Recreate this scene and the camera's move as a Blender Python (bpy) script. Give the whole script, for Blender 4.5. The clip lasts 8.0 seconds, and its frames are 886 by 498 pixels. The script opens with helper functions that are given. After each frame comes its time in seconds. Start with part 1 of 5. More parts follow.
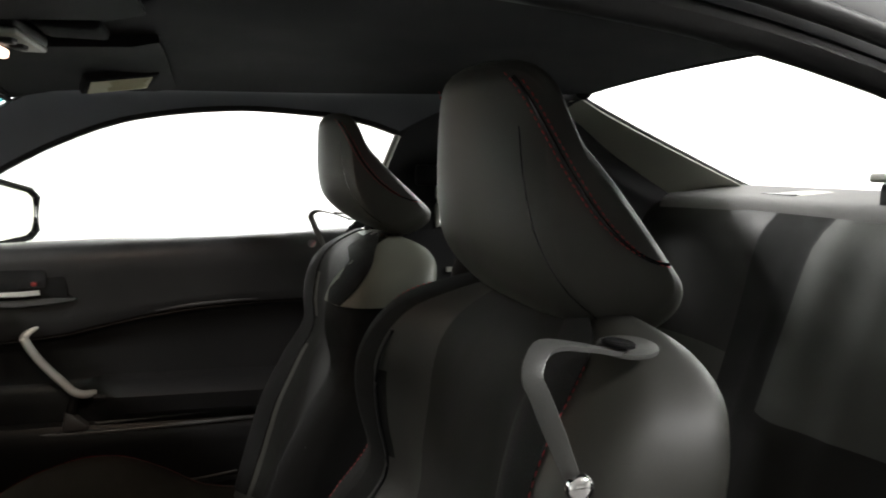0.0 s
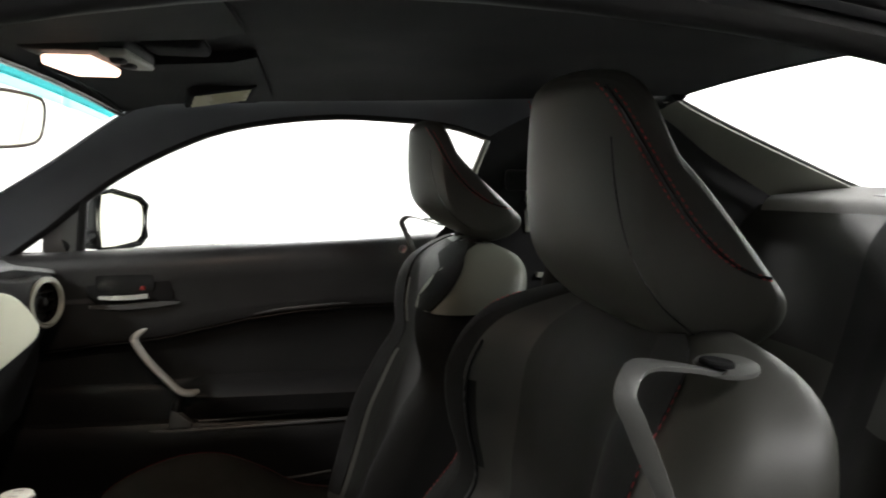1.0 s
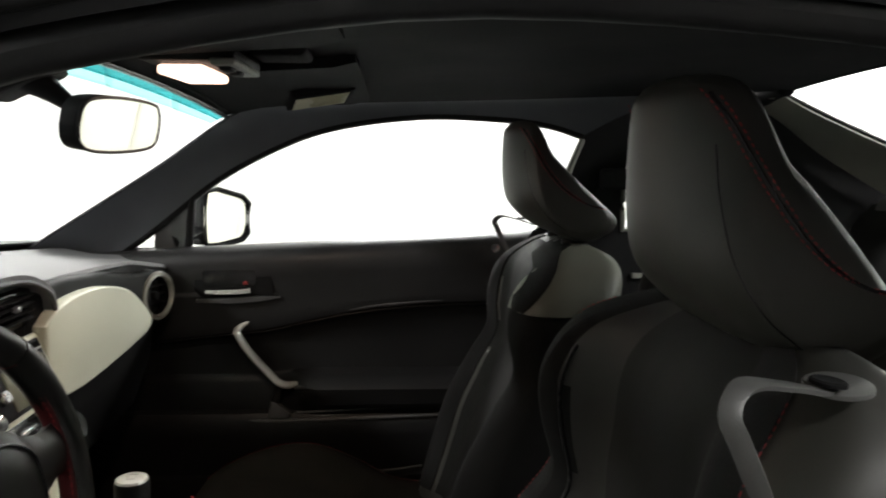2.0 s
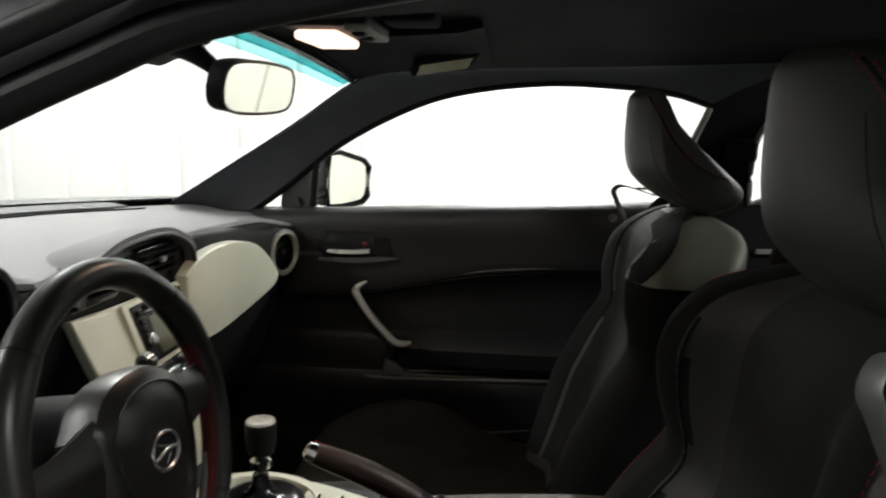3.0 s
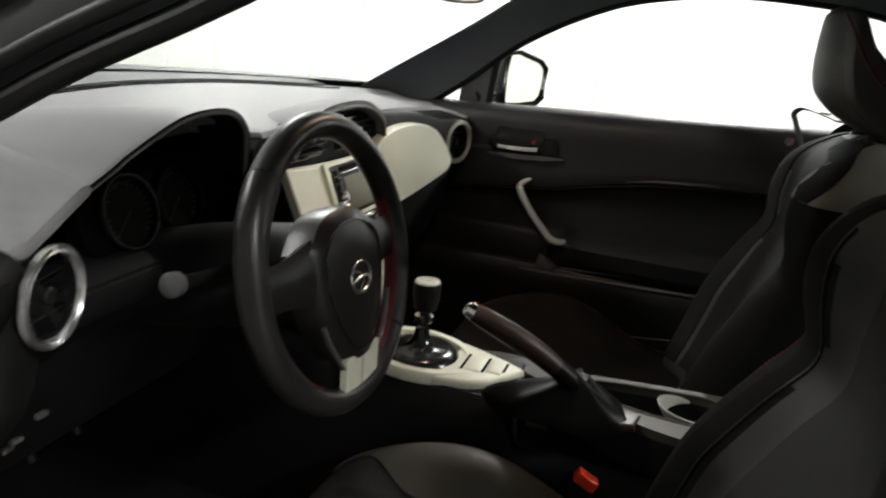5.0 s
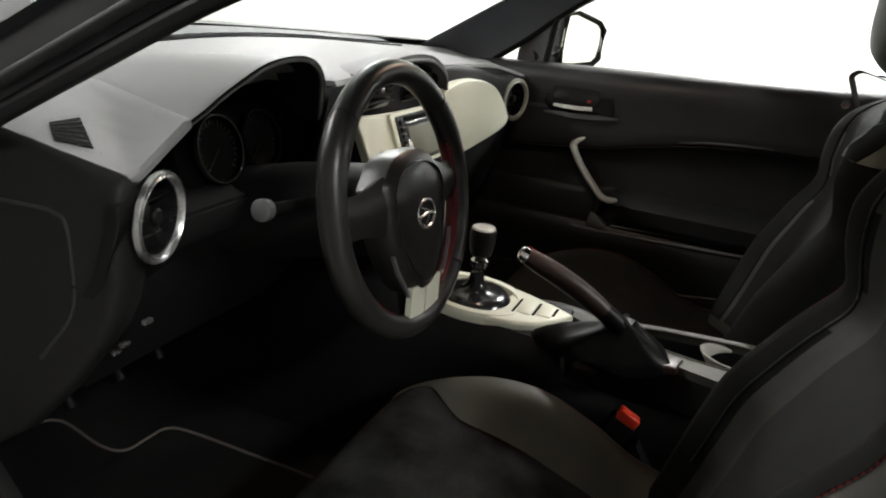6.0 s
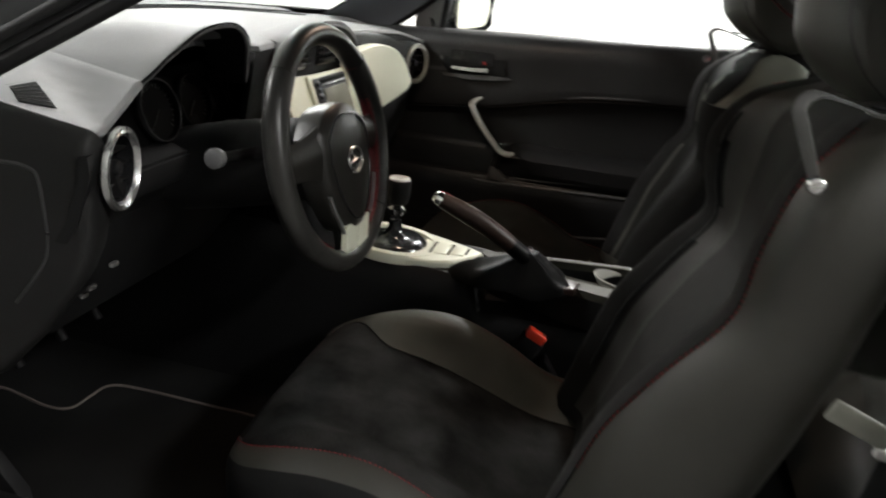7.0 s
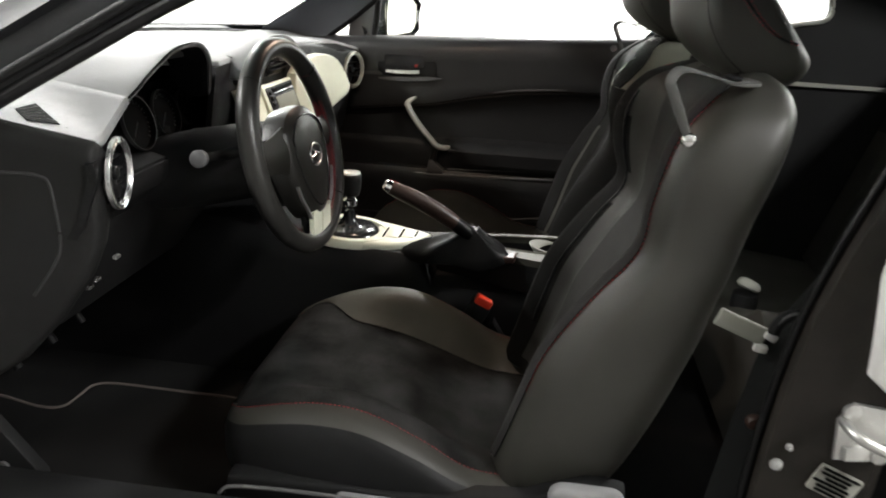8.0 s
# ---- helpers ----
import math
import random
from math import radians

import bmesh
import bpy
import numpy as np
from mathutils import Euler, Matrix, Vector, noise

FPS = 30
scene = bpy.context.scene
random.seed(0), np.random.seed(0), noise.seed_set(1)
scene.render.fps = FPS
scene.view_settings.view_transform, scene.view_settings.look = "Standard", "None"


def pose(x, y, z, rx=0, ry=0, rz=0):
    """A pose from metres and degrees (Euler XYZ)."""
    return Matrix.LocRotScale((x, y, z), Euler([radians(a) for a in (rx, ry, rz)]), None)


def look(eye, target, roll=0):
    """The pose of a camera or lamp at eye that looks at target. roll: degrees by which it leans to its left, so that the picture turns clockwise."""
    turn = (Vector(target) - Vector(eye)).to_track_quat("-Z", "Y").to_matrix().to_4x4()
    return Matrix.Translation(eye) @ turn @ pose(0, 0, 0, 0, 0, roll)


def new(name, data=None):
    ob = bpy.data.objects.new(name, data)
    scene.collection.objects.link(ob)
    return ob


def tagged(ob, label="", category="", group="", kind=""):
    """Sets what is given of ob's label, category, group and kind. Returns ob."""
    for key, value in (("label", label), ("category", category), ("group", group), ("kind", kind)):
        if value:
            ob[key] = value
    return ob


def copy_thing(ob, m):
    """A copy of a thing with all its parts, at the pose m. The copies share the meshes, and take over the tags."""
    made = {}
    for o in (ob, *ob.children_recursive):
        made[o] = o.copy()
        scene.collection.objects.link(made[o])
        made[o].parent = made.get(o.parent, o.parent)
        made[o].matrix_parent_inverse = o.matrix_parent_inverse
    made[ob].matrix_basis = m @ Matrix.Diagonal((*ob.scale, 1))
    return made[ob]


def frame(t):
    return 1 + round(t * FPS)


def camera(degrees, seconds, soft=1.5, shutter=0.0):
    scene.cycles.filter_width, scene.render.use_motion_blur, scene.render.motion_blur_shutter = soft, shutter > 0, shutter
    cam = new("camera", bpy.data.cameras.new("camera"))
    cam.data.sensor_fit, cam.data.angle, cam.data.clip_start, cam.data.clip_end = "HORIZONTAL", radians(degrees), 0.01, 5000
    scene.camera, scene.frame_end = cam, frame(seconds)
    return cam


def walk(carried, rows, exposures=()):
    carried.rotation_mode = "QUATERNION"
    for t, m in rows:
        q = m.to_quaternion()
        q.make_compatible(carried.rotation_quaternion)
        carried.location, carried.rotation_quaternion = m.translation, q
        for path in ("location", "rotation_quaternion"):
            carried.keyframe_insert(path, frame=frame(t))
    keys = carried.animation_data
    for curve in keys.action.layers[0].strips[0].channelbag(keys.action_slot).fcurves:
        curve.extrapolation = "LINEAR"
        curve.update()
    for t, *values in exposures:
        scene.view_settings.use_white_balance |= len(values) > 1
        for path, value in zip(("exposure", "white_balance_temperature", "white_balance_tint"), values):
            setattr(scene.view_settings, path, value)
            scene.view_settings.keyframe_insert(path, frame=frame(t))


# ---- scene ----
cam = camera(60.6, 8.0, soft=1.9, shutter=0.6)
PATH = [
    (0, (-0.976, 0.064, 1.063), (0.929, -0.504, 0.836), 1.4),
    (0.5, (-0.971, 0.06, 1.066), (0.962, -0.402, 0.846), 1.0),
    (1, (-0.973, 0.063, 1.071), (0.985, -0.274, 0.844), 0.6),
    (1.2, (-0.9737, 0.0643, 1.0733), (0.991, -0.228, 0.842), 0.3),
    (2.3, (-0.9777, 0.0719, 1.0827), (1.004, 0.047, 0.825), 0.7),
    (2.5, (-0.98, 0.075, 1.083), (1.001, 0.103, 0.809), 0.9),
    (3, (-0.99, 0.082, 1.078), (0.974, 0.266, 0.748), 1.3),
    (3.5, (-1.006, 0.081, 1.074), (0.938, 0.374, 0.706), 2.0),
    (4, (-1.029, 0.075, 1.067), (0.886, 0.451, 0.633), 3.2),
    (4.5, (-1.058, 0.078, 1.06), (0.817, 0.543, 0.54), 5.3),
    (5, (-1.096, 0.079, 1.054), (0.739, 0.631, 0.483), 5.8),
    (5.2, (-1.1108, 0.0785, 1.0517), (0.703, 0.666, 0.447), 6.4),
    (6.3, (-1.207, 0.056, 1.038), (0.56, 0.707, 0.365), 6.5),
    (6.5, (-1.234, 0.051, 1.036), (0.545, 0.668, 0.361), 6.7),
    (7, (-1.321, 0.054, 1.038), (0.511, 0.44, 0.336), 5.9),
    (7.5, (-1.408, 0.061, 1.045), (0.444, 0.332, 0.339), 4.0),
    (8, (-1.495, 0.039, 1.051), (0.371, 0.274, 0.371), 2.8),
]
EXPOSURES = [(0, 0.36), (1, 0.34), (2.5, -0.18), (3.5, -0.32), (5, -0.14), (6.5, 0.1), (7.5, 0.46), (8, 0.82)]
walk(cam, [(t, look(eye, target, roll)) for t, eye, target, roll in PATH], EXPOSURES)

LAMP_WATTS = 210
WHEEL_RAKE = 0.235
MAP_WATTS = 0.75

# ---- world and light ----
world = bpy.data.worlds.new("world")
world.use_nodes = True
world.node_tree.nodes["Background"].inputs[0].default_value = (0.9, 0.95, 1, 1)
world.node_tree.nodes["Background"].inputs[1].default_value = 0.3
scene.world = world


# ---- materials ----
def material(name, colour, rough=0.5, metal=0.0, vary=0.25, grain=(900, 0.15), stain=6.0, coat=0.0, spec=0.5, sheen=0.0):
    """A surface with fine relief (grain: frequency per metre, strength) and a slow change of tone and gloss."""
    m = bpy.data.materials.new(name)
    m.use_nodes = True
    nt = m.node_tree
    b = nt.nodes["Principled BSDF"]
    b.inputs["Metallic"].default_value = metal
    b.inputs["Specular IOR Level"].default_value = spec
    b.inputs["Coat Weight"].default_value = coat
    b.inputs["Sheen Weight"].default_value = sheen
    co = nt.nodes.new("ShaderNodeTexCoord")
    big = nt.nodes.new("ShaderNodeTexNoise")
    big.inputs["Scale"].default_value, big.inputs["Detail"].default_value = stain, 5
    fine = nt.nodes.new("ShaderNodeTexNoise")
    fine.inputs["Scale"].default_value, fine.inputs["Detail"].default_value = grain[0], 2
    for n in (big, fine):
        nt.links.new(co.outputs["Object"], n.inputs["Vector"])
    ramp = nt.nodes.new("ShaderNodeMapRange")
    ramp.inputs["From Min"].default_value, ramp.inputs["From Max"].default_value = 0.3, 0.7
    ramp.inputs["To Min"].default_value, ramp.inputs["To Max"].default_value = 1 - vary, 1 + vary
    nt.links.new(big.outputs["Fac"], ramp.inputs["Value"])
    fr = nt.nodes.new("ShaderNodeMapRange")
    fr.inputs["To Min"].default_value, fr.inputs["To Max"].default_value = 1 - vary, 1 + vary
    nt.links.new(fine.outputs["Fac"], fr.inputs["Value"])
    both = nt.nodes.new("ShaderNodeMath")
    both.operation = "MULTIPLY"
    nt.links.new(ramp.outputs[0], both.inputs[0])
    nt.links.new(fr.outputs[0], both.inputs[1])
    mul = nt.nodes.new("ShaderNodeMix")
    mul.data_type, mul.blend_type = "RGBA", "MULTIPLY"
    mul.inputs[0].default_value = 1
    mul.inputs[6].default_value = (*colour, 1)
    nt.links.new(both.outputs[0], mul.inputs[7])
    nt.links.new(mul.outputs[2], b.inputs["Base Color"])
    ro = nt.nodes.new("ShaderNodeMapRange")
    ro.inputs["From Min"].default_value, ro.inputs["From Max"].default_value = 0.3, 0.7
    ro.inputs["To Min"].default_value, ro.inputs["To Max"].default_value = max(0.02, rough * 0.85), min(1, rough * 1.15)
    nt.links.new(big.outputs["Fac"], ro.inputs["Value"])
    nt.links.new(ro.outputs[0], b.inputs["Roughness"])
    if grain[1]:
        bump = nt.nodes.new("ShaderNodeBump")
        bump.inputs["Strength"].default_value, bump.inputs["Distance"].default_value = grain[1], 0.001
        nt.links.new(fine.outputs["Fac"], bump.inputs["Height"])
        nt.links.new(bump.outputs[0], b.inputs["Normal"])
    return m


def glow(name, colour, strength):
    m = bpy.data.materials.new(name)
    m.use_nodes = True
    b = m.node_tree.nodes["Principled BSDF"]
    b.inputs["Base Color"].default_value = (0.8, 0.8, 0.8, 1)
    b.inputs["Emission Color"].default_value = (*colour, 1)
    b.inputs["Emission Strength"].default_value = strength
    return m


def pane_glass(name, tint):
    """A thin sheet of glass: clear with a Fresnel gloss."""
    m = bpy.data.materials.new(name)
    m.use_nodes = True
    nt = m.node_tree
    nt.nodes.remove(nt.nodes["Principled BSDF"])
    clear, gloss, mix, facing, power, scale = (nt.nodes.new("ShaderNode" + k) for k in ("BsdfTransparent", "BsdfGlossy", "MixShader", "LayerWeight", "Math", "Math"))
    clear.inputs[0].default_value = (*tint, 1)
    gloss.inputs["Roughness"].default_value = 0.02
    facing.inputs[0].default_value = 0.5
    power.operation, scale.operation = "POWER", "MULTIPLY_ADD"
    power.inputs[1].default_value, scale.inputs[1].default_value, scale.inputs[2].default_value = 5, 0.3, 0.02
    nt.links.new(facing.outputs["Facing"], power.inputs[0])
    nt.links.new(power.outputs[0], scale.inputs[0])
    nt.links.new(scale.outputs[0], mix.inputs[0])
    nt.links.new(clear.outputs[0], mix.inputs[1])
    nt.links.new(gloss.outputs[0], mix.inputs[2])
    nt.links.new(mix.outputs[0], nt.nodes["Material Output"].inputs[0])
    return m


HUBPAD = material("hub_leather", (0.015, 0.0143, 0.0125), 0.36, grain=(900, 0.05), vary=0.15, spec=0.35)
WHEEL = material("wheel_leather", (0.020, 0.0195, 0.018), 0.33, grain=(900, 0.05), vary=0.15, spec=0.35)
LEATHER = material("leather", (0.035, 0.0345, 0.029), 0.50, grain=(900, 0.06), vary=0.12, spec=0.45)
SUEDE = material("suede", (0.013, 0.013, 0.013), 0.95, grain=(700, 0.5), vary=0.35, stain=14, spec=0.15, sheen=0.04)
PAD = material("soft_plastic", (0.215, 0.216, 0.221), 0.5, grain=(1100, 0.3), vary=0.12, spec=0.28)
INSERT = material("insert_leather", (0.012, 0.012, 0.011), 0.75, grain=(900, 0.08), vary=0.12, spec=0.15)
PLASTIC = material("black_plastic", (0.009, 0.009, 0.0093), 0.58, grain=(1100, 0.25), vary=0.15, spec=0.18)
DOORLOW = material("lower_door_plastic", (0.017, 0.017, 0.0174), 0.40, grain=(1100, 0.2), vary=0.15, spec=0.4)
DOORFRONT = material("door_front_plastic", (0.085, 0.085, 0.088), 0.5, grain=(1100, 0.25), vary=0.12, spec=0.35)
# pad plastic on the side turned from the light, shade in the colour
ENDCAP = material("shaded_end_plastic", (0.012, 0.0118, 0.0117), 0.6, grain=(1100, 0.25), vary=0.15, spec=0.25)
COWL = material("cowl_plastic", (0.085, 0.088, 0.092), 0.55, grain=(160, 0.5), vary=0.5, stain=22, spec=0.3)
TRAY = material("tray_plastic", (0.050, 0.049, 0.038), 0.6, grain=(900, 0.15), vary=0.15, spec=0.25)
WING = material("dark_suede", (0.006, 0.006, 0.0057), 0.92, grain=(700, 0.4), vary=0.25, stain=14, spec=0.08)
SHOULDER = material("shoulder_leather", (0.015, 0.0148, 0.013), 0.6, grain=(900, 0.08), vary=0.15, spec=0.25)
GAITER = material("gaiter_leather", (0.003, 0.003, 0.003), 0.38, grain=(900, 0.1), vary=0.2, spec=0.15)
# seat leather on the lit shoulder, the light put into the colour
SIDE = material("lit_side_leather", (0.085, 0.088, 0.070), 0.6, grain=(900, 0.08), vary=0.15, spec=0.35)
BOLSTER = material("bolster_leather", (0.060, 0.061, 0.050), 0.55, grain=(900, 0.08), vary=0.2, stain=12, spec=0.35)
# passenger's cushion suede: the map lamp's warm light put into the colour
LAMPLIT_SUEDE = material("lamplit_suede", (0.027, 0.0255, 0.0215), 0.9, grain=(700, 0.4), vary=0.4, stain=9, spec=0.15)
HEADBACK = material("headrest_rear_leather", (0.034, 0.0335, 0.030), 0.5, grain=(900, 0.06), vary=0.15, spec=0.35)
# rear leather under the window, the light put into its colour
BENCH = material("lit_bench_leather", (0.046, 0.049, 0.044), 0.68, grain=(900, 0.06), vary=0.12, spec=0.3)
SHELF = material("shelf_cloth", (0.15, 0.148, 0.145), 0.9, grain=(900, 0.4), vary=0.12, spec=0.1)
WORN_SUEDE = material("worn_suede", (0.024, 0.024, 0.0235), 0.95, grain=(700, 0.4), vary=0.7, stain=13, spec=0.04, sheen=0.0)
DOORTRIM = material("door_plastic", (0.026, 0.026, 0.0265), 0.40, grain=(1100, 0.2), vary=0.15, spec=0.5)
# highlights along edges, put into a paler plastic colour
EDGE = material("highlight_plastic", (0.10, 0.10, 0.10), 0.3, grain=(1100, 0.1), vary=0.15, spec=0.6)
# paler and less metallic than chrome: window reflections put into the colour
PULL = material("satin_pull", (0.86, 0.86, 0.83), 0.26, metal=0.35, grain=(2000, 0.05), vary=0.06)
GLOSSY = material("gloss_black_plastic", (0.015, 0.015, 0.016), 0.18, grain=(300, 0.0), vary=0.1)
LIT_PILLAR = material("pillar_cloth", (0.115, 0.122, 0.138), 0.75, grain=(900, 0.3), vary=0.12)
DARK_RED = material("dull_red_plastic", (0.25, 0.015, 0.012), 0.5, grain=(500, 0.05), vary=0.05)
TRIM = material("pillar_trim", (0.24, 0.24, 0.21), 0.55, grain=(1000, 0.3), vary=0.1)
SILVER = material("silver_paint", (0.68, 0.69, 0.56), 0.45, metal=0.0, grain=(2500, 0.05), vary=0.05)
RINGS = material("lit_ring_paint", (0.42, 0.42, 0.37), 0.32, metal=0.3, grain=(2000, 0.05), vary=0.05)
SATIN = material("satin_metal", (0.55, 0.55, 0.55), 0.28, metal=0.9, grain=(2000, 0.05), vary=0.05)
CHROME = material("chrome", (0.8, 0.8, 0.8), 0.12, metal=1.0, grain=(10, 0), vary=0.03)
CARPET = material("carpet", (0.012, 0.012, 0.012), 0.98, grain=(500, 0.9), vary=0.4, spec=0.1)
HEADLINER = material("headliner_cloth", (0.012, 0.012, 0.0125), 0.95, grain=(900, 0.4), vary=0.15, spec=0.1)
RUBBER = material("rubber", (0.013, 0.013, 0.0135), 0.55, grain=(400, 0.1), vary=0.1, spec=0.3)
PAINT = material("dark_car_paint", (0.014, 0.0145, 0.016), 0.42, grain=(3000, 0.0), vary=0.0, coat=0.15, spec=0.3)
THREAD = material("red_thread", (0.3, 0.02, 0.024), 0.7, grain=(3000, 0.2), vary=0.2)
RED_LEATHER = material("dark_red_leather", (0.11, 0.016, 0.018), 0.45, grain=(420, 0.2), vary=0.15)
RED = material("red_plastic", (0.75, 0.05, 0.02), 0.35, grain=(500, 0.05), vary=0.05)
WEBBING = material("belt_webbing", (0.014, 0.0148, 0.0145), 0.85, grain=(1600, 0.6), vary=0.2, spec=0.1)
STRAP = material("guide_strap", (0.085, 0.085, 0.082), 0.36, grain=(900, 0.15), vary=0.12)
BROWN = material("lamp_browned_leather", (0.028, 0.014, 0.010), 0.42, grain=(900, 0.12), vary=0.25, spec=0.4)
LABEL = material("label_paper", (0.40, 0.385, 0.21), 0.5, grain=(800, 0.05), vary=0.1)
INK = material("label_ink", (0.33, 0.31, 0.16), 0.6, grain=(800, 0.05), vary=0.1)
SCREEN = material("screen", (0.11, 0.11, 0.075), 0.5, grain=(10, 0), vary=0.05, spec=0.2)
DIAL = material("dial_face", (0.004, 0.004, 0.004), 0.7, grain=(10, 0), vary=0.05, spec=0.04)
MARK = material("dial_marks", (0.012, 0.012, 0.012), 0.5, grain=(10, 0), vary=0.05)
MIRROR = material("mirror_silver", (0.62, 0.61, 0.54), 0.01, metal=1.0, grain=(10, 0), vary=0.0)
WHITE = material("white_wall_panel", (0.84, 0.84, 0.82), 0.55, grain=(60, 0.05), vary=0.03, stain=1.2)
CEIL = material("white_ceiling", (0.82, 0.82, 0.8), 0.8, grain=(120, 0.1), vary=0.03, stain=1.0)
CONCRETE = material("concrete", (0.16, 0.155, 0.15), 0.6, grain=(150, 0.3), vary=0.2, stain=2.0)
PIPING = material("mat_piping", (0.10, 0.085, 0.075), 0.8, grain=(800, 0.3), vary=0.2)
WIRE = material("zinc_steel", (0.6, 0.6, 0.58), 0.35, metal=0.9, grain=(500, 0.1), vary=0.15)
LAMP = glow("lit_lens", (1.0, 0.66, 0.5), 2.6)
TUBE = glow("light_diffuser", (1.0, 0.99, 0.96), 6.0)
CLEAR = pane_glass("window_glass", (0.96, 0.98, 0.97))
SHADE = pane_glass("shade_band_glass", (0.22, 0.60, 0.62))
SOFT_SHADE = pane_glass("shade_band_edge_glass", (0.62, 0.90, 0.90))
REAR_TRIM = material("rear_pillar_cloth", (0.30, 0.305, 0.265), 0.7, grain=(1000, 0.3), vary=0.1)
POST = material("post_trim", (0.013, 0.011, 0.009), 0.6, grain=(700, 0.3), vary=0.4, stain=18, spec=0.2)
JAMB = material("pale_body_paint", (0.62, 0.62, 0.6), 0.3, grain=(3000, 0.02), vary=0.05, coat=0.5)


# ---- building tools ----
def spl(pts, n):
    """n points along a smooth curve through pts."""
    p = np.array(pts, float)
    if len(p) == 2:
        return [Vector(p[0] + (p[1] - p[0]) * i / (n - 1)) for i in range(n)]
    p = np.vstack([2 * p[0] - p[1], p, 2 * p[-1] - p[-2]])
    out = []
    for i in range(n):
        u = i / (n - 1) * (len(p) - 3)
        k = min(int(u), len(p) - 4)
        u -= k
        a, b, c, d = p[k:k + 4]
        out.append(0.5 * (2 * b + (c - a) * u + (2 * a - 5 * b + 4 * c - d) * u * u + (3 * b - a - 3 * c + d) * u ** 3))
    return [Vector(q) if len(q) == 3 else q for q in out]


def part(name, bm, mat, parent=None, label="", smooth=True):
    """Links a bmesh as one mesh object under a thing or part."""
    me = bpy.data.meshes.new(name)
    bmesh.ops.recalc_face_normals(bm, faces=bm.faces)
    for f in bm.faces:
        f.smooth = smooth
    bm.to_mesh(me)
    bm.free()
    if smooth:
        me.set_sharp_from_angle(angle=radians(40))
    me.materials.append(mat)
    ob = new(name, me)
    if parent:
        ob.parent = parent
    return tagged(ob, label)


def thing(name, label, category, group="", kind=""):
    return tagged(new(name), label, category, group, kind)


def skin(rings, closed=True, caps=True, bm=None):
    """A surface through rings of equal length."""
    bm = bm or bmesh.new()
    vs = [[bm.verts.new(p) for p in r] for r in rings]
    n = len(rings[0])
    for a, b in zip(vs, vs[1:]):
        for i in range(n if closed else n - 1):
            j = (i + 1) % n
            bm.faces.new((a[i], a[j], b[j], b[i]))
    if caps and closed:
        bm.faces.new(vs[0][::-1])
        bm.faces.new(vs[-1])
    return bm


def sheet(rows, thick, bm=None):
    """A grid of points made into a plate, thickened along its normals."""
    bm = bm or bmesh.new()
    n, m = len(rows), len(rows[0])
    g = [[Vector(p) for p in r] for r in rows]
    low = []
    for i in range(n):
        line = []
        for j in range(m):
            du = g[min(i + 1, n - 1)][j] - g[max(i - 1, 0)][j]
            dv = g[i][min(j + 1, m - 1)] - g[i][max(j - 1, 0)]
            c = du.cross(dv)
            line.append(g[i][j] - (c.normalized() if c.length > 1e-9 else Vector((0, 0, 1))) * thick)
        low.append(line)
    A = [[bm.verts.new(p) for p in r] for r in g]
    B = [[bm.verts.new(p) for p in r] for r in low]
    for i in range(n - 1):
        for j in range(m - 1):
            bm.faces.new((A[i][j], A[i + 1][j], A[i + 1][j + 1], A[i][j + 1]))
            bm.faces.new((B[i][j], B[i][j + 1], B[i + 1][j + 1], B[i + 1][j]))
    for i in range(n - 1):
        for j in (0, m - 1):
            bm.faces.new((A[i][j], A[i + 1][j], B[i + 1][j], B[i][j]))
    for j in range(m - 1):
        for i in (0, n - 1):
            bm.faces.new((A[i][j], A[i][j + 1], B[i][j + 1], B[i][j]))
    return bm


def tube(pts, r, n=10, closed=False, bm=None, flat=1.0, up=(0, 0, 1)):
    """A round (or flattened) bar along pts; r may be a list."""
    pts = [Vector(p) for p in pts]
    rings, k = [], len(pts)
    for i, p in enumerate(pts):
        t = (pts[(i + 1) % k] - pts[i - 1]) if closed else (pts[min(i + 1, k - 1)] - pts[max(i - 1, 0)])
        t.normalize()
        a = t.cross(Vector(up))
        a = a.normalized() if a.length > 1e-4 else Vector((1, 0, 0))
        b = a.cross(t)
        q = r[i] if isinstance(r, (list, tuple)) else r
        rings.append([p + a * q * math.cos(2 * math.pi * j / n) + b * q * flat * math.sin(2 * math.pi * j / n) for j in range(n)])
    if closed:
        rings.append(rings[0])
        bm = skin(rings, caps=False, bm=bm)
        bmesh.ops.remove_doubles(bm, verts=bm.verts, dist=1e-5)
        return bm
    return skin(rings, bm=bm)


def ribbon(pts, width, thick, across, bm=None):
    """A strap along pts; across: its width's direction, one or for each point."""
    pts = [Vector(p) for p in pts]
    rings = []
    for i, p in enumerate(pts):
        t = (pts[min(i + 1, len(pts) - 1)] - pts[max(i - 1, 0)]).normalized()
        a = Vector(across[i] if isinstance(across[0], (list, tuple, Vector)) else across)
        a = (a - t * a.dot(t)).normalized()
        b = t.cross(a)
        w = width[i] if isinstance(width, (list, tuple)) else width
        rings.append([p + a * w / 2 * c + b * thick / 2 * d for c, d in ((-1, -1), (-.9, -1.2), (.9, -1.2), (1, -1), (1, 1), (.9, 1.2), (-.9, 1.2), (-1, 1))])
    return skin(rings, bm=bm)


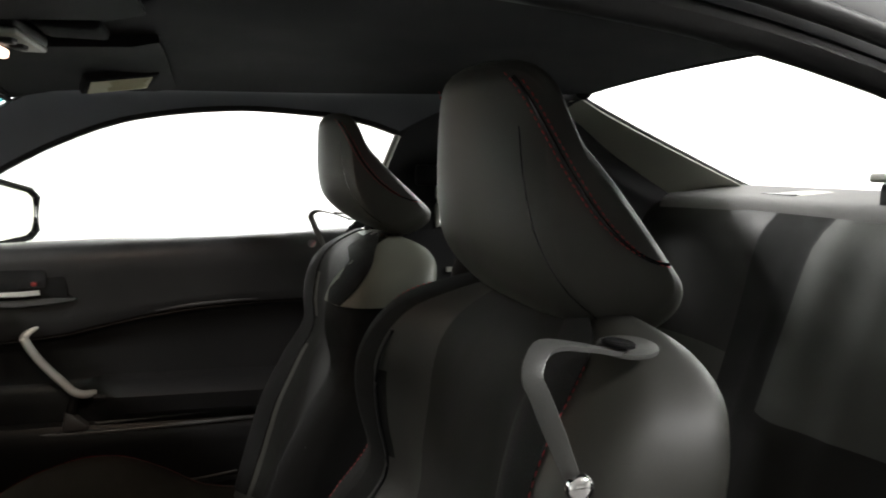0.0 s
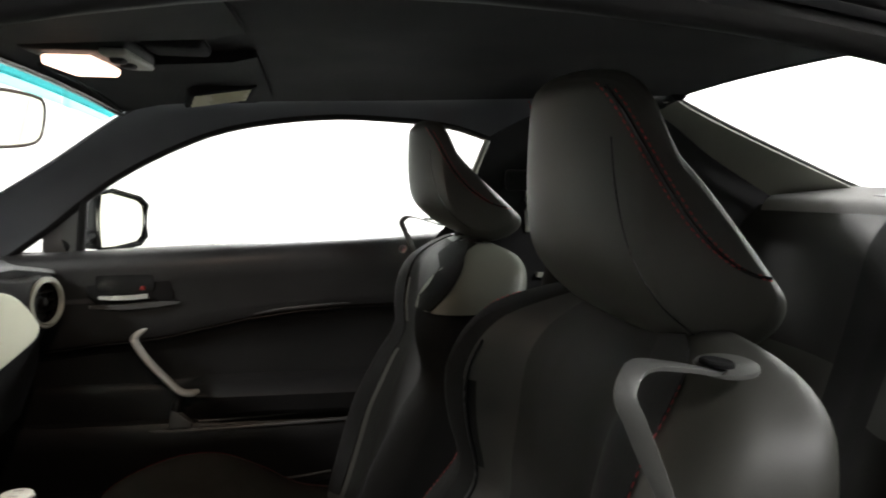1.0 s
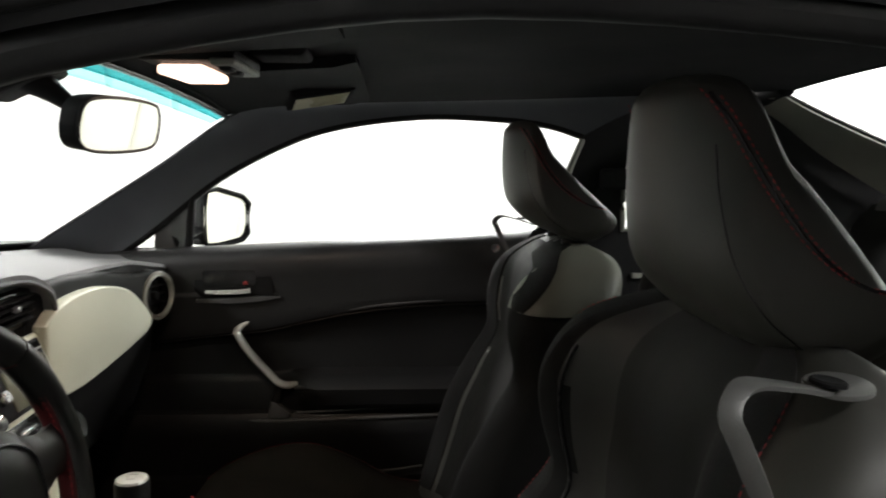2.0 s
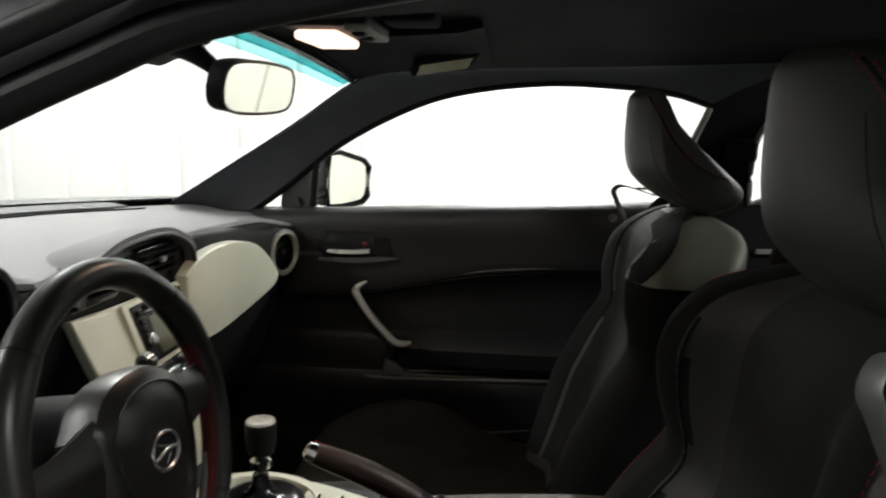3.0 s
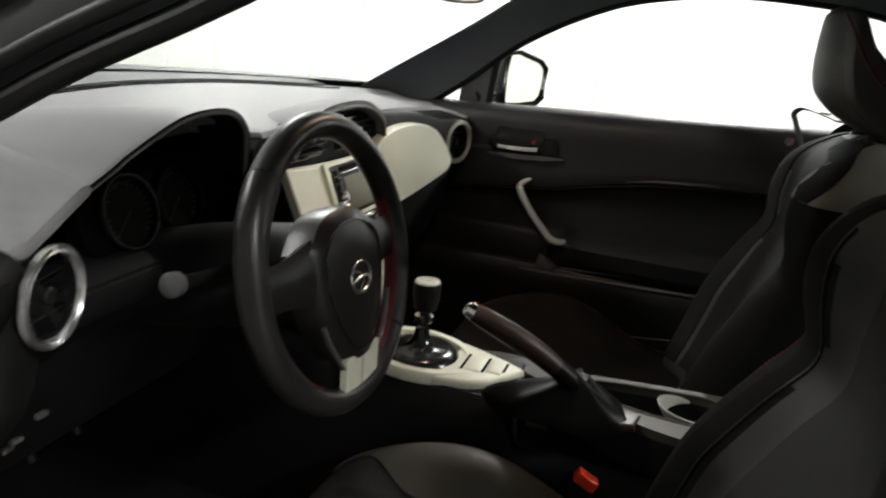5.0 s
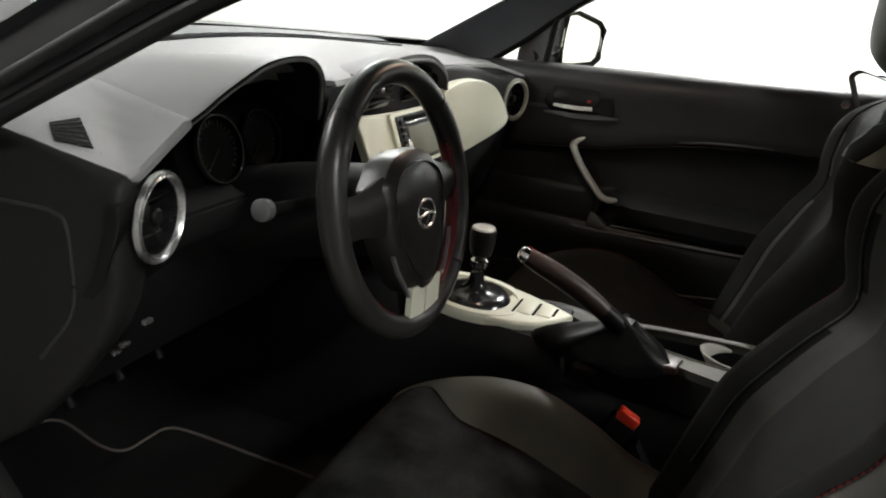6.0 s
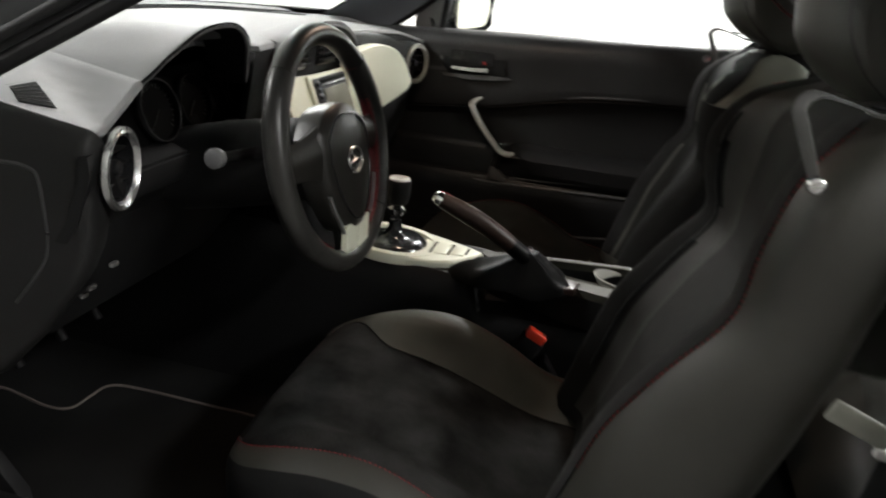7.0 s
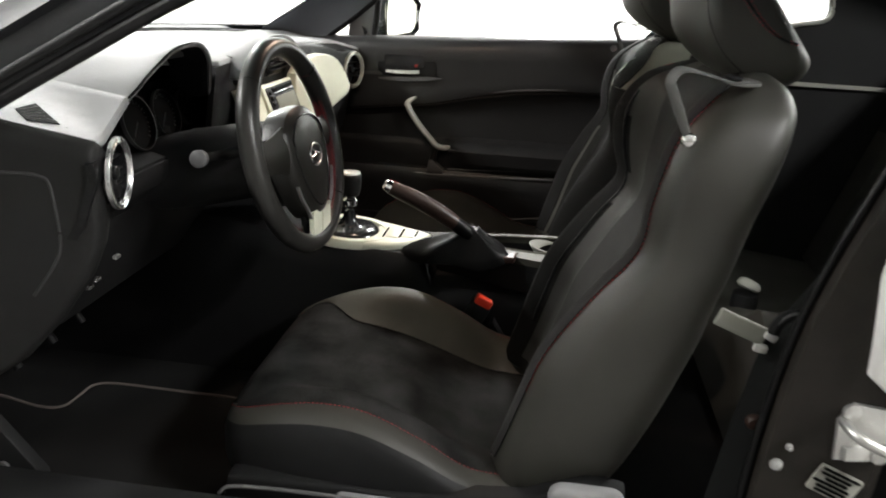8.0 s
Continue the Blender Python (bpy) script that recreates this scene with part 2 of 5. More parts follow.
def box(c, s, bevel=0.004, seg=2, m=None, bm=None):
    """A box with rounded edges at centre c, of size s, turned by m."""
    fresh = bmesh.new()
    bmesh.ops.create_cube(fresh, size=1)
    for v in fresh.verts:
        v.co = Vector((v.co.x * s[0], v.co.y * s[1], v.co.z * s[2]))
    if bevel:
        bmesh.ops.bevel(fresh, geom=fresh.edges[:], offset=min(bevel, min(s) * 0.45), segments=seg, profile=0.5, affect="EDGES")
    M = Matrix.Translation(c) @ (m or Matrix())
    bmesh.ops.transform(fresh, matrix=M, verts=fresh.verts)
    return merge(fresh, bm)


def merge(fresh, bm):
    if bm is None:
        return fresh
    me = bpy.data.meshes.new("t")
    fresh.to_mesh(me)
    fresh.free()
    bm.from_mesh(me)
    bpy.data.meshes.remove(me)
    return bm


def plate(outline, m, depth, bevel=0.003, seg=2, bm=None):
    """A flat shape (x, y outline) given depth below z=0 and a rounded top edge, placed by m."""
    fresh = bmesh.new()
    f = fresh.faces.new([fresh.verts.new((x, y, 0)) for x, y in outline])
    f.normal_update()
    if f.normal.z < 0:
        f.normal_flip()
    top = bmesh.ops.extrude_face_region(fresh, geom=[f])
    bmesh.ops.translate(fresh, vec=(0, 0, -depth), verts=[v for v in top["geom"] if isinstance(v, bmesh.types.BMVert)])
    if bevel:
        edge = [e for e in fresh.edges if all(abs(v.co.z) < 1e-6 for v in e.verts)]
        bmesh.ops.bevel(fresh, geom=edge, offset=bevel, segments=seg, profile=0.5, affect="EDGES")
    bmesh.ops.transform(fresh, matrix=m, verts=fresh.verts)
    return merge(fresh, bm)


def rounded(w, h, r, n=5):
    """The outline of a rectangle with round corners."""
    out = []
    for cx, cy, a in ((w / 2 - r, h / 2 - r, 0), (-w / 2 + r, h / 2 - r, 90), (-w / 2 + r, -h / 2 + r, 180), (w / 2 - r, -h / 2 + r, 270)):
        out += [(cx + r * math.cos(radians(a + 90 * i / n)), cy + r * math.sin(radians(a + 90 * i / n))) for i in range(n + 1)]
    return out


def lathe(profile, m, n=40, bm=None):
    """A turned shape: (radius, height) pairs round the z axis of m."""
    rings = [[m @ Vector((r * math.cos(2 * math.pi * j / n), r * math.sin(2 * math.pi * j / n), h)) for j in range(n)] for r, h in profile]
    if profile[0][0] > .0025 and profile[-1][0] > .0025:
        return skin(rings + [rings[0]], caps=False, bm=bm)
    return skin(rings, caps=True, bm=bm)


def holed_plate(outer, hole, m, depth):
    """A flat plate with one opening through it."""
    bm = bmesh.new()
    edges = []
    for loop in (outer, hole):
        vs = [bm.verts.new((x, y, 0)) for x, y in loop]
        edges += [bm.edges.new((vs[i], vs[(i + 1) % len(vs)])) for i in range(len(vs))]
    bmesh.ops.triangle_fill(bm, use_beauty=True, edges=edges)
    got = bmesh.ops.extrude_face_region(bm, geom=bm.faces[:])
    bmesh.ops.translate(bm, vec=(0, 0, -depth), verts=[v for v in got["geom"] if isinstance(v, bmesh.types.BMVert)])
    bm.transform(m)
    return bm


def axes(o, x, y):
    """A frame at o with its x and y axes along x and y."""
    x = Vector(x).normalized()
    z = x.cross(Vector(y)).normalized()
    y = z.cross(x)
    return Matrix(((x.x, y.x, z.x, o[0]), (x.y, y.y, z.y, o[1]), (x.z, y.z, z.z, o[2]), (0, 0, 0, 1)))


def stitches(pts, length=0.004, gap=0.0025, r=0.0007, bm=None):
    """A row of short threads along a line."""
    bm = bm or bmesh.new()
    pts = [Vector(p) for p in pts]
    at, seg = 0.0, 0
    cum = [0.0]
    for a, b in zip(pts, pts[1:]):
        cum.append(cum[-1] + (b - a).length)

    def where(d):
        k = max(i for i in range(len(cum) - 1) if cum[i] <= d)
        return pts[k].lerp(pts[k + 1], (d - cum[k]) / max(cum[k + 1] - cum[k], 1e-9))
    while at + length < cum[-1]:
        a, b = where(at), where(at + length)
        tube([a, a.lerp(b, 0.5), b], [r * 0.6, r, r * 0.6], n=5, bm=bm)
        at += length + gap
    return bm


def smooth01(a, b, x):
    t = min(1, max(0, (x - a) / (b - a)))
    return t * t * (3 - 2 * t)


# ---- the hall round the car ----
# the unseen west wall is set far off to bounce less light
X0, X1, Y0, Y1, ZC = -11.0, 4.0, -5.0, 5.2, 3.1
tagged(part("floor", box(((X0 + X1) / 2, (Y0 + Y1) / 2, -0.05), (X1 - X0 + .4, Y1 - Y0 + .4, 0.1), 0), CONCRETE, smooth=False), "grey sealed concrete floor under the parked car", "floor", kind="structure")
tagged(part("ceiling", box(((X0 + X1) / 2, (Y0 + Y1) / 2, ZC + 0.05), (X1 - X0 + .4, Y1 - Y0 + .4, 0.1), 0), CEIL, smooth=False), "plain white ceiling of the hall", "ceiling", kind="structure")
for name, c, s in (("wall_north", ((X0 + X1) / 2, Y1 + .1, ZC / 2), (X1 - X0 + .4, .1, ZC)), ("wall_south", ((X0 + X1) / 2, Y0 - .1, ZC / 2), (X1 - X0 + .4, .1, ZC)),
                   ("wall_east", (X1 + .1, (Y0 + Y1) / 2, ZC / 2), (.1, Y1 - Y0 + .1, ZC)), ("wall_west", (X0 - .1, (Y0 + Y1) / 2, ZC / 2), (.1, Y1 - Y0 + .1, ZC))):
    w = tagged(part(name, box(c, s, 0), WHITE, smooth=False), "white wall clad in tall vertical panels", "wall", kind="structure")
    along = 0 if s[0] > s[1] else 1
    span, count = s[along], int(s[along] / 0.41)
    board = box((0, 0, 0), (span / count - .045, .014, ZC - .02) if along == 0 else (.014, span / count - .045, ZC - .02), 0.002, 1)
    first = None
    for i in range(count):
        p = [c[0], c[1], c[2]]
        p[along] += -span / 2 + span / count * (i + .5)
        p[1 - along] += -.058 if p[1 - along] > 0 else .058
        if first is None:
            first = part("panel", board, WHITE, w, smooth=False)
            ob = first
        else:
            ob = new("panel", first.data)
            ob.parent = w
        ob.location = p
# unseen ceiling lights, added and dimmed one by one to light the car
for x, y, dim in ((3.2, -3.4, 1), (3.2, 0.0, 1), (3.2, 3.0, .55), (0.2, -4.2, 1), (-2.2, -2.6, .55), (-1.0, 3.3, .5)):
    lt = thing("added_ceiling_light", "added white ceiling light panel, unseen, with a thin frame", "ceiling light", "ceiling lights of the hall")
    part("frame", box((0, 0, -.01), (1.3, .65, .02), .003), SATIN, lt)
    part("diffuser", box((0, 0, -.0245), (1.24, .59, .008), .002), TUBE, lt)
    lt.location = (x, y, ZC)
    ld = bpy.data.lights.new("added_ceiling_lamp", "AREA")
    ld.shape, ld.size, ld.size_y, ld.energy, ld.color = "RECTANGLE", 1.2, .56, LAMP_WATTS * dim, (1, .99, .975)
    lo = new("added_ceiling_lamp", ld)
    lo.location = (x, y, ZC - .035)

# ---- the shell of the car ----
# upper edge of a door opening, and the inner edge of the band above it (right side)
OPEN = [(.70, .74, .832), (.695, .607, .927), (.68, .475, 1.029), (.665, .336, 1.103), (.65, .209, 1.145), (.635, .032, 1.167), (.63, -.132, 1.163), (.625, -.235, 1.150), (.62, -.31, 1.127)]
BAND = [(.66, .885, .866), (.64, .716, .968), (.612, .567, 1.057), (.574, .406, 1.160), (.56, .32, 1.176), (.55, .10, 1.188), (.545, -.13, 1.194), (.53, -.32, 1.2), (.50, -.50, 1.205)]
OPEN_DRIVER = [(.705, .74, .840), (.70, .668, .888), (.695, .55, .954), (.69, .454, 1.007), (.685, .376, 1.044), (.68, .316, 1.074), (.675, .26, 1.100), (.668, .20, 1.123), (.645, .06, 1.148), (.63, -.10, 1.146), (.615, -.25, 1.129), (.61, -.40, 1.090), (.605, -.50, 1.04)]
SEAL = RUBBER


def cowl(x):
    return 1.28 - 0.9 * x * x


def side_frame(sign):
    """The pillar and roof rail over one door, with its seal."""
    n = 48
    o, b = (spl(OPEN, n), spl(BAND, n)) if sign > 0 else (spl(OPEN_DRIVER, n), spl(BAND + [(.47, -.62, 1.205), (.46, -.66, 1.205)], n))
    rows = []
    for p, q in zip(o, b):
        row = []
        for k in range(7):
            u = k / 6
            v = p.lerp(q, u) + Vector((.012, 0, .012)) * math.sin(math.pi * u)
            row.append((sign * v.x, v.y, v.z))
        rows.append(row)
    fr = thing("side_frame", "dark door frame with pillar trim and rubber seal", "door frame", kind="structure")
    # passenger's trim paler than the driver's: windscreen light put into its colour
    part("pillar_trim", sheet(rows, .006 * sign), LIT_PILLAR if sign > 0 else PLASTIC, fr, "smooth dark grey pillar trim")
    # painted outer skin with two steps, as wide as the band
    rows = []
    for p, q in zip(o, b):
        row = []
        for u, dx, dz in ((.0, .022, .004), (.12, .034, .012), (.3, .036, .022), (.34, .046, .026), (.62, .040, .030), (.8, .018, .018), (1.0, .0, .004)):
            v = p.lerp(q, u)
            row.append((sign * (v.x + dx), v.y, v.z + dz))
        rows.append(row)
    part("outer_skin", sheet(rows, -.004 * sign), PAINT, fr, "dark painted outer skin")
    part("seal", tube([(sign * (p.x + .012), p.y, p.z - .003) for p in o], .011, flat=.8), SEAL, fr, "black rubber door seal")
    part("second_seal", tube([(sign * (p.x + .034), p.y + .004, p.z + .012) for p in o], .006), SEAL, fr, "thin black rubber lip")
    return fr


side_frame(1)
side_frame(-1)

# roof lining, from the windscreen's head to the rear window's
def roof_z(x, y):
    """Height of the roof lining."""
    zc = float(np.interp(-y, [-.452, -.36, -.1, .3, .66], [1.198, 1.206, 1.222, 1.232, 1.226]))
    edge = float(np.interp(-y, [-.425, -.32, .13, .5, .66], [.57, .56, .545, .505, .46]))
    ze = float(np.interp(-y, [-.425, -.32, .13, .5, .66], [1.158, 1.18, 1.192, 1.204, 1.208]))
    return zc + (ze - zc) * abs(x / edge) ** 2.3


rows = []
for i in range(25):
    y = .425 - i * (.425 + .66) / 24
    edge = float(np.interp(-y, [-.425, -.32, .13, .5, .66], [.57, .56, .545, .505, .46]))
    rows.append([(edge * k / 10, y + .035 * (1 - (k / 10) ** 2) * max(0, 1 - i / 8), roof_z(edge * k / 10, y)) for k in range(-10, 11)])
tagged(part("roof_lining", sheet(rows, -.012), HEADLINER), "black cloth roof lining", "roof lining", kind="structure")
tagged(part("roof_panel", sheet([[(p[0] * 1.12, p[1] + .01, p[2] + .034) for p in r] for r in rows], -.004), PAINT), "dark painted roof panel", "roof", kind="structure")

# windscreen and its shade band
rows, band = [], []
for i in range(33):
    u = i / 32
    row = []
    for k in range(-12, 13):
        f = k / 12
        xb, xt = f * .672, f * .575
        yb, yt = cowl(xb) + .02, .428 + .035 * (1 - f * f)
        zb, zt = .868 + .0 * f, 1.160 + .042 * (1 - f * f)
        x, y, z = xb + (xt - xb) * u, yb + (yt - yb) * u, zb + (zt - zb) * u
        z += .035 * math.sin(math.pi * u) * (1 - .5 * f * f)
        row.append((x, y, z))
    rows.append(row)
ws = thing("window_1", "raked laminated windscreen with a teal shade band", "windscreen", kind="structure")
g = part("pane", sheet(rows[:31], .004), CLEAR, ws, "clear windscreen glass")
g.visible_shadow = False
g = part("shade_band_edge", sheet(rows[30:32], .004), SOFT_SHADE, ws, "pale lower edge of the shade band")
g.visible_shadow = False
g = part("shade_band", sheet(rows[31:], .004), SHADE, ws, "teal tinted shade band")
g.visible_shadow = False
part("cowl_strip", sheet([[Vector(p) - Vector((0, .008, -.002)) for p in rows[0]], [Vector(p).lerp(Vector(q), .7) - Vector((0, .008, -.002)) for p, q in zip(rows[0], rows[1])], [Vector(p).lerp(Vector(q), 2.2) - Vector((0, .008, -.001)) for p, q in zip(rows[0], rows[1])]], .003), GLOSSY, ws, "dark border along the windscreen's foot")
part("frit_border", tube([Vector(p) - Vector((0, .004, .004)) for p in rows[-1]], .008, flat=.5), GLOSSY, ws, "black border under the roof edge")

# bulkhead and bonnet beyond the screen
rows = [[(x, cowl(x) + .01 + .75 * u, .882 - .004 * u - .055 * u * u) for x in np.linspace(-.72, .72, 13)] for u in np.linspace(0, 1, 9)]
tagged(part("bonnet", sheet(rows, .01), PAINT), "dark painted car bonnet", "bonnet", kind="structure")
tagged(part("bulkhead", sheet([[(x, min(1.16, cowl(x) - .02), z) for x in np.linspace(-.7, .7, 13)] for z in np.linspace(.86, .16, 5)], .01), CARPET), "dark carpeted front bulkhead", "bulkhead", kind="structure")

# floor pan, sills, tunnel
tagged(part("floor_pan", box((0, -.1, .2), (1.38, 2.5, .03), .005), CARPET), "black carpet on the car floor", "carpet", kind="structure")
for sign in (1, -1):
    prof = [(.655, .215), (.66, .33), (.672, .36), (.70, .368), (.745, .362), (.77, .345), (.785, .30), (.79, .16), (.66, .16)]
    tagged(part("sill", skin([[(sign * x, y, z) for x, z in prof] for y in (1.0, .2, -.6)]), PLASTIC if sign > 0 else DOORLOW), "dark plastic door sill cover", "door sill", kind="structure")

# ---- side walls behind the doors ----
def quarter(sign):
    q = thing("quarter_panel", "dark trim panel beside the rear seat", "trim panel", kind="structure")
    out = [(-.285, .30), (-.285, .88), (-.276, 1.05), (-.308, 1.125), (-.36, 1.2), (-.62, 1.225), (-.72, 1.2), (-1.28, 1.0), (-1.3, .3)]
    if sign < 0:
        out = [(-.38, .30), (-.40, .88), (-.47, 1.0), (-.52, 1.06), (-.58, 1.2), (-.64, 1.22), (-.72, 1.2), (-1.28, 1.0), (-1.3, .3)]
    M = axes((sign * .625, 0, 0), (0, sign, 0), (0, 0, 1))
    if sign > 0:
        hole = [tuple(p)[:2] for p in spl([(-.398, .925, 0), (-.398, 1.01, 0), (-.415, 1.08, 0), (-.47, 1.112, 0), (-.57, 1.10, 0), (-.635, 1.055, 0), (-.652, 1.01, 0), (-.635, .985, 0), (-.57, .972, 0), (-.46, .945, 0), (-.398, .925, 0)], 41)][:-1]
        part("side_trim", holed_plate(out, hole, M, -.03), PLASTIC, q)
        g = part("pane", plate([(y, z) for y, z in hole], M @ Matrix.Translation((0, 0, .02)), .004, .001), CLEAR, q, "small clear rear side window")
        g.visible_shadow = False
        part("pane_edge", tube([(.622, y, z) for y, z in hole], .006, 8, True), TRIM, q, "grey edge of the rear side window")
        part("belt_strip", ribbon([(.618, y, .826 + .01 * (y + .6)) for y in np.linspace(-.42, -.90, 12)], .010, .008, (0, 0, 1)), TRIM, q, "pale strip along the side trim")
    else:
        part("side_trim", plate([(sign * y, z) for y, z in out], M, .03, .004), PLASTIC, q)
    edge = spl([(.452, -.652, 1.199), (.452, -.70, 1.174), (.464, -.80, 1.134), (.482, -.92, 1.090), (.505, -1.10, 1.024)], 14)
    low = spl([(.575, -.62, 1.20), (.58, -.70, 1.165), (.585, -.79, 1.100), (.59, -.868, 1.054), (.59, -.965, .998)], 14)
    rows = [[(sign * (a.x + (b.x - a.x) * k / 6 + .012 * math.sin(math.pi * k / 6)), a.y + (b.y - a.y) * k / 6, a.z + (b.z - a.z) * k / 6) for k in range(7)] for a, b in zip(edge, low)]
    part("roof_corner", tube(spl([(sign * .45, -.652, 1.214), (sign * .50, -.655, 1.208), (sign * .56, -.64, 1.196), (sign * .60, -.61, 1.175)], 8), .018), HEADLINER, q, "black cloth roof corner")
    part("rear_pillar_trim", sheet(rows, .003 * sign), REAR_TRIM, q, "light grey rear pillar trim")
    part("outer_pillar", sheet([[(p[0] * 1.04 + sign * .03, p[1], p[2] + .02) for p in r] for r in rows], -.004 * sign), PAINT, q, "painted outer rear pillar")
    if sign > 0:
        part("window_edge", tube([(sign * .618, y, z) for y, z in spl([(-.266, .90), (-.270, 1.0), (-.277, 1.05), (-.304, 1.118)], 12)], .007), TRIM, q, "grey edge of the small rear side window")
    return q


quarter(1)
quarter(-1)

# rear window, its sheet of glass, and the parcel shelf
rows = []
for i in range(11):
    u = i / 10
    hw = .43 + .08 * u
    rows.append([(hw * k / 8, -.668 - .43 * u - .10 * (1 - (k / 8) ** 2) * u, 1.218 - .188 * u + .02 * (1 - (k / 8) ** 2) + .02 * math.sin(math.pi * u)) for k in range(-8, 9)])
tagged(part("rear_header", tube([(x, -.662 - .012 * (1 - (x / .47) ** 2), roof_z(x, -.66) + .004) for x in np.linspace(-.47, .47, 21)], .009, flat=.6), HEADLINER), "black cloth strip along the rear window's head", "trim", kind="structure")
rw = thing("window_2", "sloping clear rear window", "rear window", kind="structure")
g = part("pane", sheet(rows, .004), CLEAR, rw)
g.visible_shadow = False
rows = [[(x * (.58 - .05 * u) / .6, -.925 - .175 * u - .10 * (1 - (x / .6) ** 2) * u, .988 + .026 * u) for x in np.linspace(-.6, .6, 13)] for u in np.linspace(.14, 1, 7)]
rows = [[(x, y + dy, z - dz) for x, y, z in rows[0]] for dy, dz in ((.014, .026), (.0125, .014), (.008, .005))] + rows
shelf = tagged(part("parcel_shelf", sheet(rows, -.015), SHELF), "dark grey cloth parcel shelf below the rear window", "parcel shelf", kind="structure")
for x in (.315, -.315):
    tether = thing("tether_cover", "pale plastic anchor cover on the parcel shelf", "anchor cover", "anchor covers on the shelf")
    M = Matrix.Translation((x, -1.075, 1.0195)) @ pose(0, 0, 0, -6)
    part("cover", plate(rounded(.125, .085, .010), M, .010, .004, 3), TRIM, tether)
    part("finger_slot", plate(rounded(.095, .020, .006), M @ Matrix.Translation((0, .040, .0012)), .004, .001), PLASTIC, tether, "dark finger slot")

stop = thing("high_brake_lamp", "dark high brake lamp with a pale top on the parcel shelf", "brake lamp")
part("stem", box((0, -1.02, 1.020), (.078, .045, .055), .008, 3), PLASTIC, stop)
part("cap", box((0, -1.018, 1.055), (.106, .062, .016), .006, 3), TRIM, stop, "pale plastic top")

# ---- passenger door ----
def belt(y):
    return .900 - .042 * (y + .13) / .84


def door_crease(y):
    return float(np.interp(-y, [-.80, -.366, -.296, -.214, -.13, -.007, .105, .34], [.655, .700, .716, .733, .746, .756, .760, .764]))


door = thing("door_1", "closed passenger door with dark trim and a satin pull handle", "car door", kind="structure")
ys = list(np.linspace(.80, -.34, 39))
rows = []
for y in ys:
    zb = belt(y)
    crease = door_crease(y)
    arm = smooth01(.34, .26, y)
    row = [(.725, y, zb - .004), (.706, y, zb + .001), (.690, y, zb - .002), (.678, y, zb - .010), (.672, y, zb - .026), (.675, y, zb - .055), (.680, y, zb - .085), (.681, y, (zb - .085 + crease) / 2), (.682, y, crease + .018),
           (.686, y, crease + .006), (.700, y, crease - .002), (.712, y, crease - .02), (.716, y, .66), (.714, y, .60), (.712 - .03 * arm, y, .588), (.706 - .052 * arm, y, .582), (.702 - .056 * arm, y, .574),
           (.702 - .05 * arm, y, .545), (.70 - .02 * arm, y, .525), (.698 - .012 * arm, y, .506), (.678, y, .499), (.672, y, .490), (.675, y, .46), (.69, y, .40), (.70, y, .33)]
    rows.append(row)
part("door_panel", sheet([r[:10] for r in rows], .012), DOORTRIM, door, "dark grey upper door panel")
part("lower_panel", sheet([r[9:] for r in rows], .012), DOORLOW, door, "black lower door panel with armrest and pocket")
part("belt_seal", tube([(.712, y, belt(y) + .003) for y in ys], .007), SEAL, door, "black rubber window seal")
rows = [[(.704, y, belt(y) + .003), (.689, y, belt(y) + .001), (.676, y, belt(y) - .008), (.669, y, belt(y) - .026), (.670, y, belt(y) - .042)] for y in np.linspace(.69, .36, 12)]
part("upper_insert", sheet(rows, -.004), PAD, door, "smooth grey upper insert")
rows = []
for y in np.linspace(.79, .365, 14):
    zl = .762 - .05 * (y - .43)
    rows.append([(.6695, y, belt(y) - .036), (.668, y, belt(y) - .06), (.6675, y, (belt(y) - .06 + zl) / 2), (.669, y, zl + .008), (.676, y, zl)])
part("front_panel", sheet(rows, -.004), DOORFRONT, door, "grey panel round the inner handle")
# inner handle in its bezel
M = axes((.663, .435, .808), (0, -1, 0), (0, 0, 1))
part("handle_bezel", plate([(-.092, .034), (-.03, .043), (.078, .046), (.082, -.026), (.10, -.034), (-.07, -.036), (-.088, -.02)], M, .012, .004), PLASTIC, door, "black handle bezel")
part("handle_recess", plate(rounded(.115, .036, .008), M @ Matrix.Translation((-.012, .008, .002)), .006, .001), GLOSSY, door, "dark recess behind the handle")
part("inner_handle", ribbon([(.660, .497, .787), (.653, .47, .787), (.651, .43, .788), (.656, .402, .790)], [.006, .008, .009, .009], .007, (0, 0, 1)), PULL, door, "bright chrome inner handle")
part("lock_lever", box((.659, .412, .806), (.006, .010, .008), .002), DARK_RED, door, "small red lock lever")
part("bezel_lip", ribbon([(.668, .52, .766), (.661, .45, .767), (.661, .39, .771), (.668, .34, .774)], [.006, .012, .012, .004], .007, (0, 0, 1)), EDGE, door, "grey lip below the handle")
# pull handle
spine = spl([(.684, .383, .731), (.676, .408, .719), (.669, .430, .705), (.666, .433, .692), (.663, .414, .660), (.659, .389, .630), (.657, .367, .607), (.657, .347, .586), (.660, .328, .578), (.672, .306, .578)], 40)
part("pull_handle", tube(spine, [.0035 + .0075 * smooth01(0, 12, i) for i in range(36)] + [.0105, .010, .009, .007], 12, flat=.75), PULL, door, "satin silver pull handle")
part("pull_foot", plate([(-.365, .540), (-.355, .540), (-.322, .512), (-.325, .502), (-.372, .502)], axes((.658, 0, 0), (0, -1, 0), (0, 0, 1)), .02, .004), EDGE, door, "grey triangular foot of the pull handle")
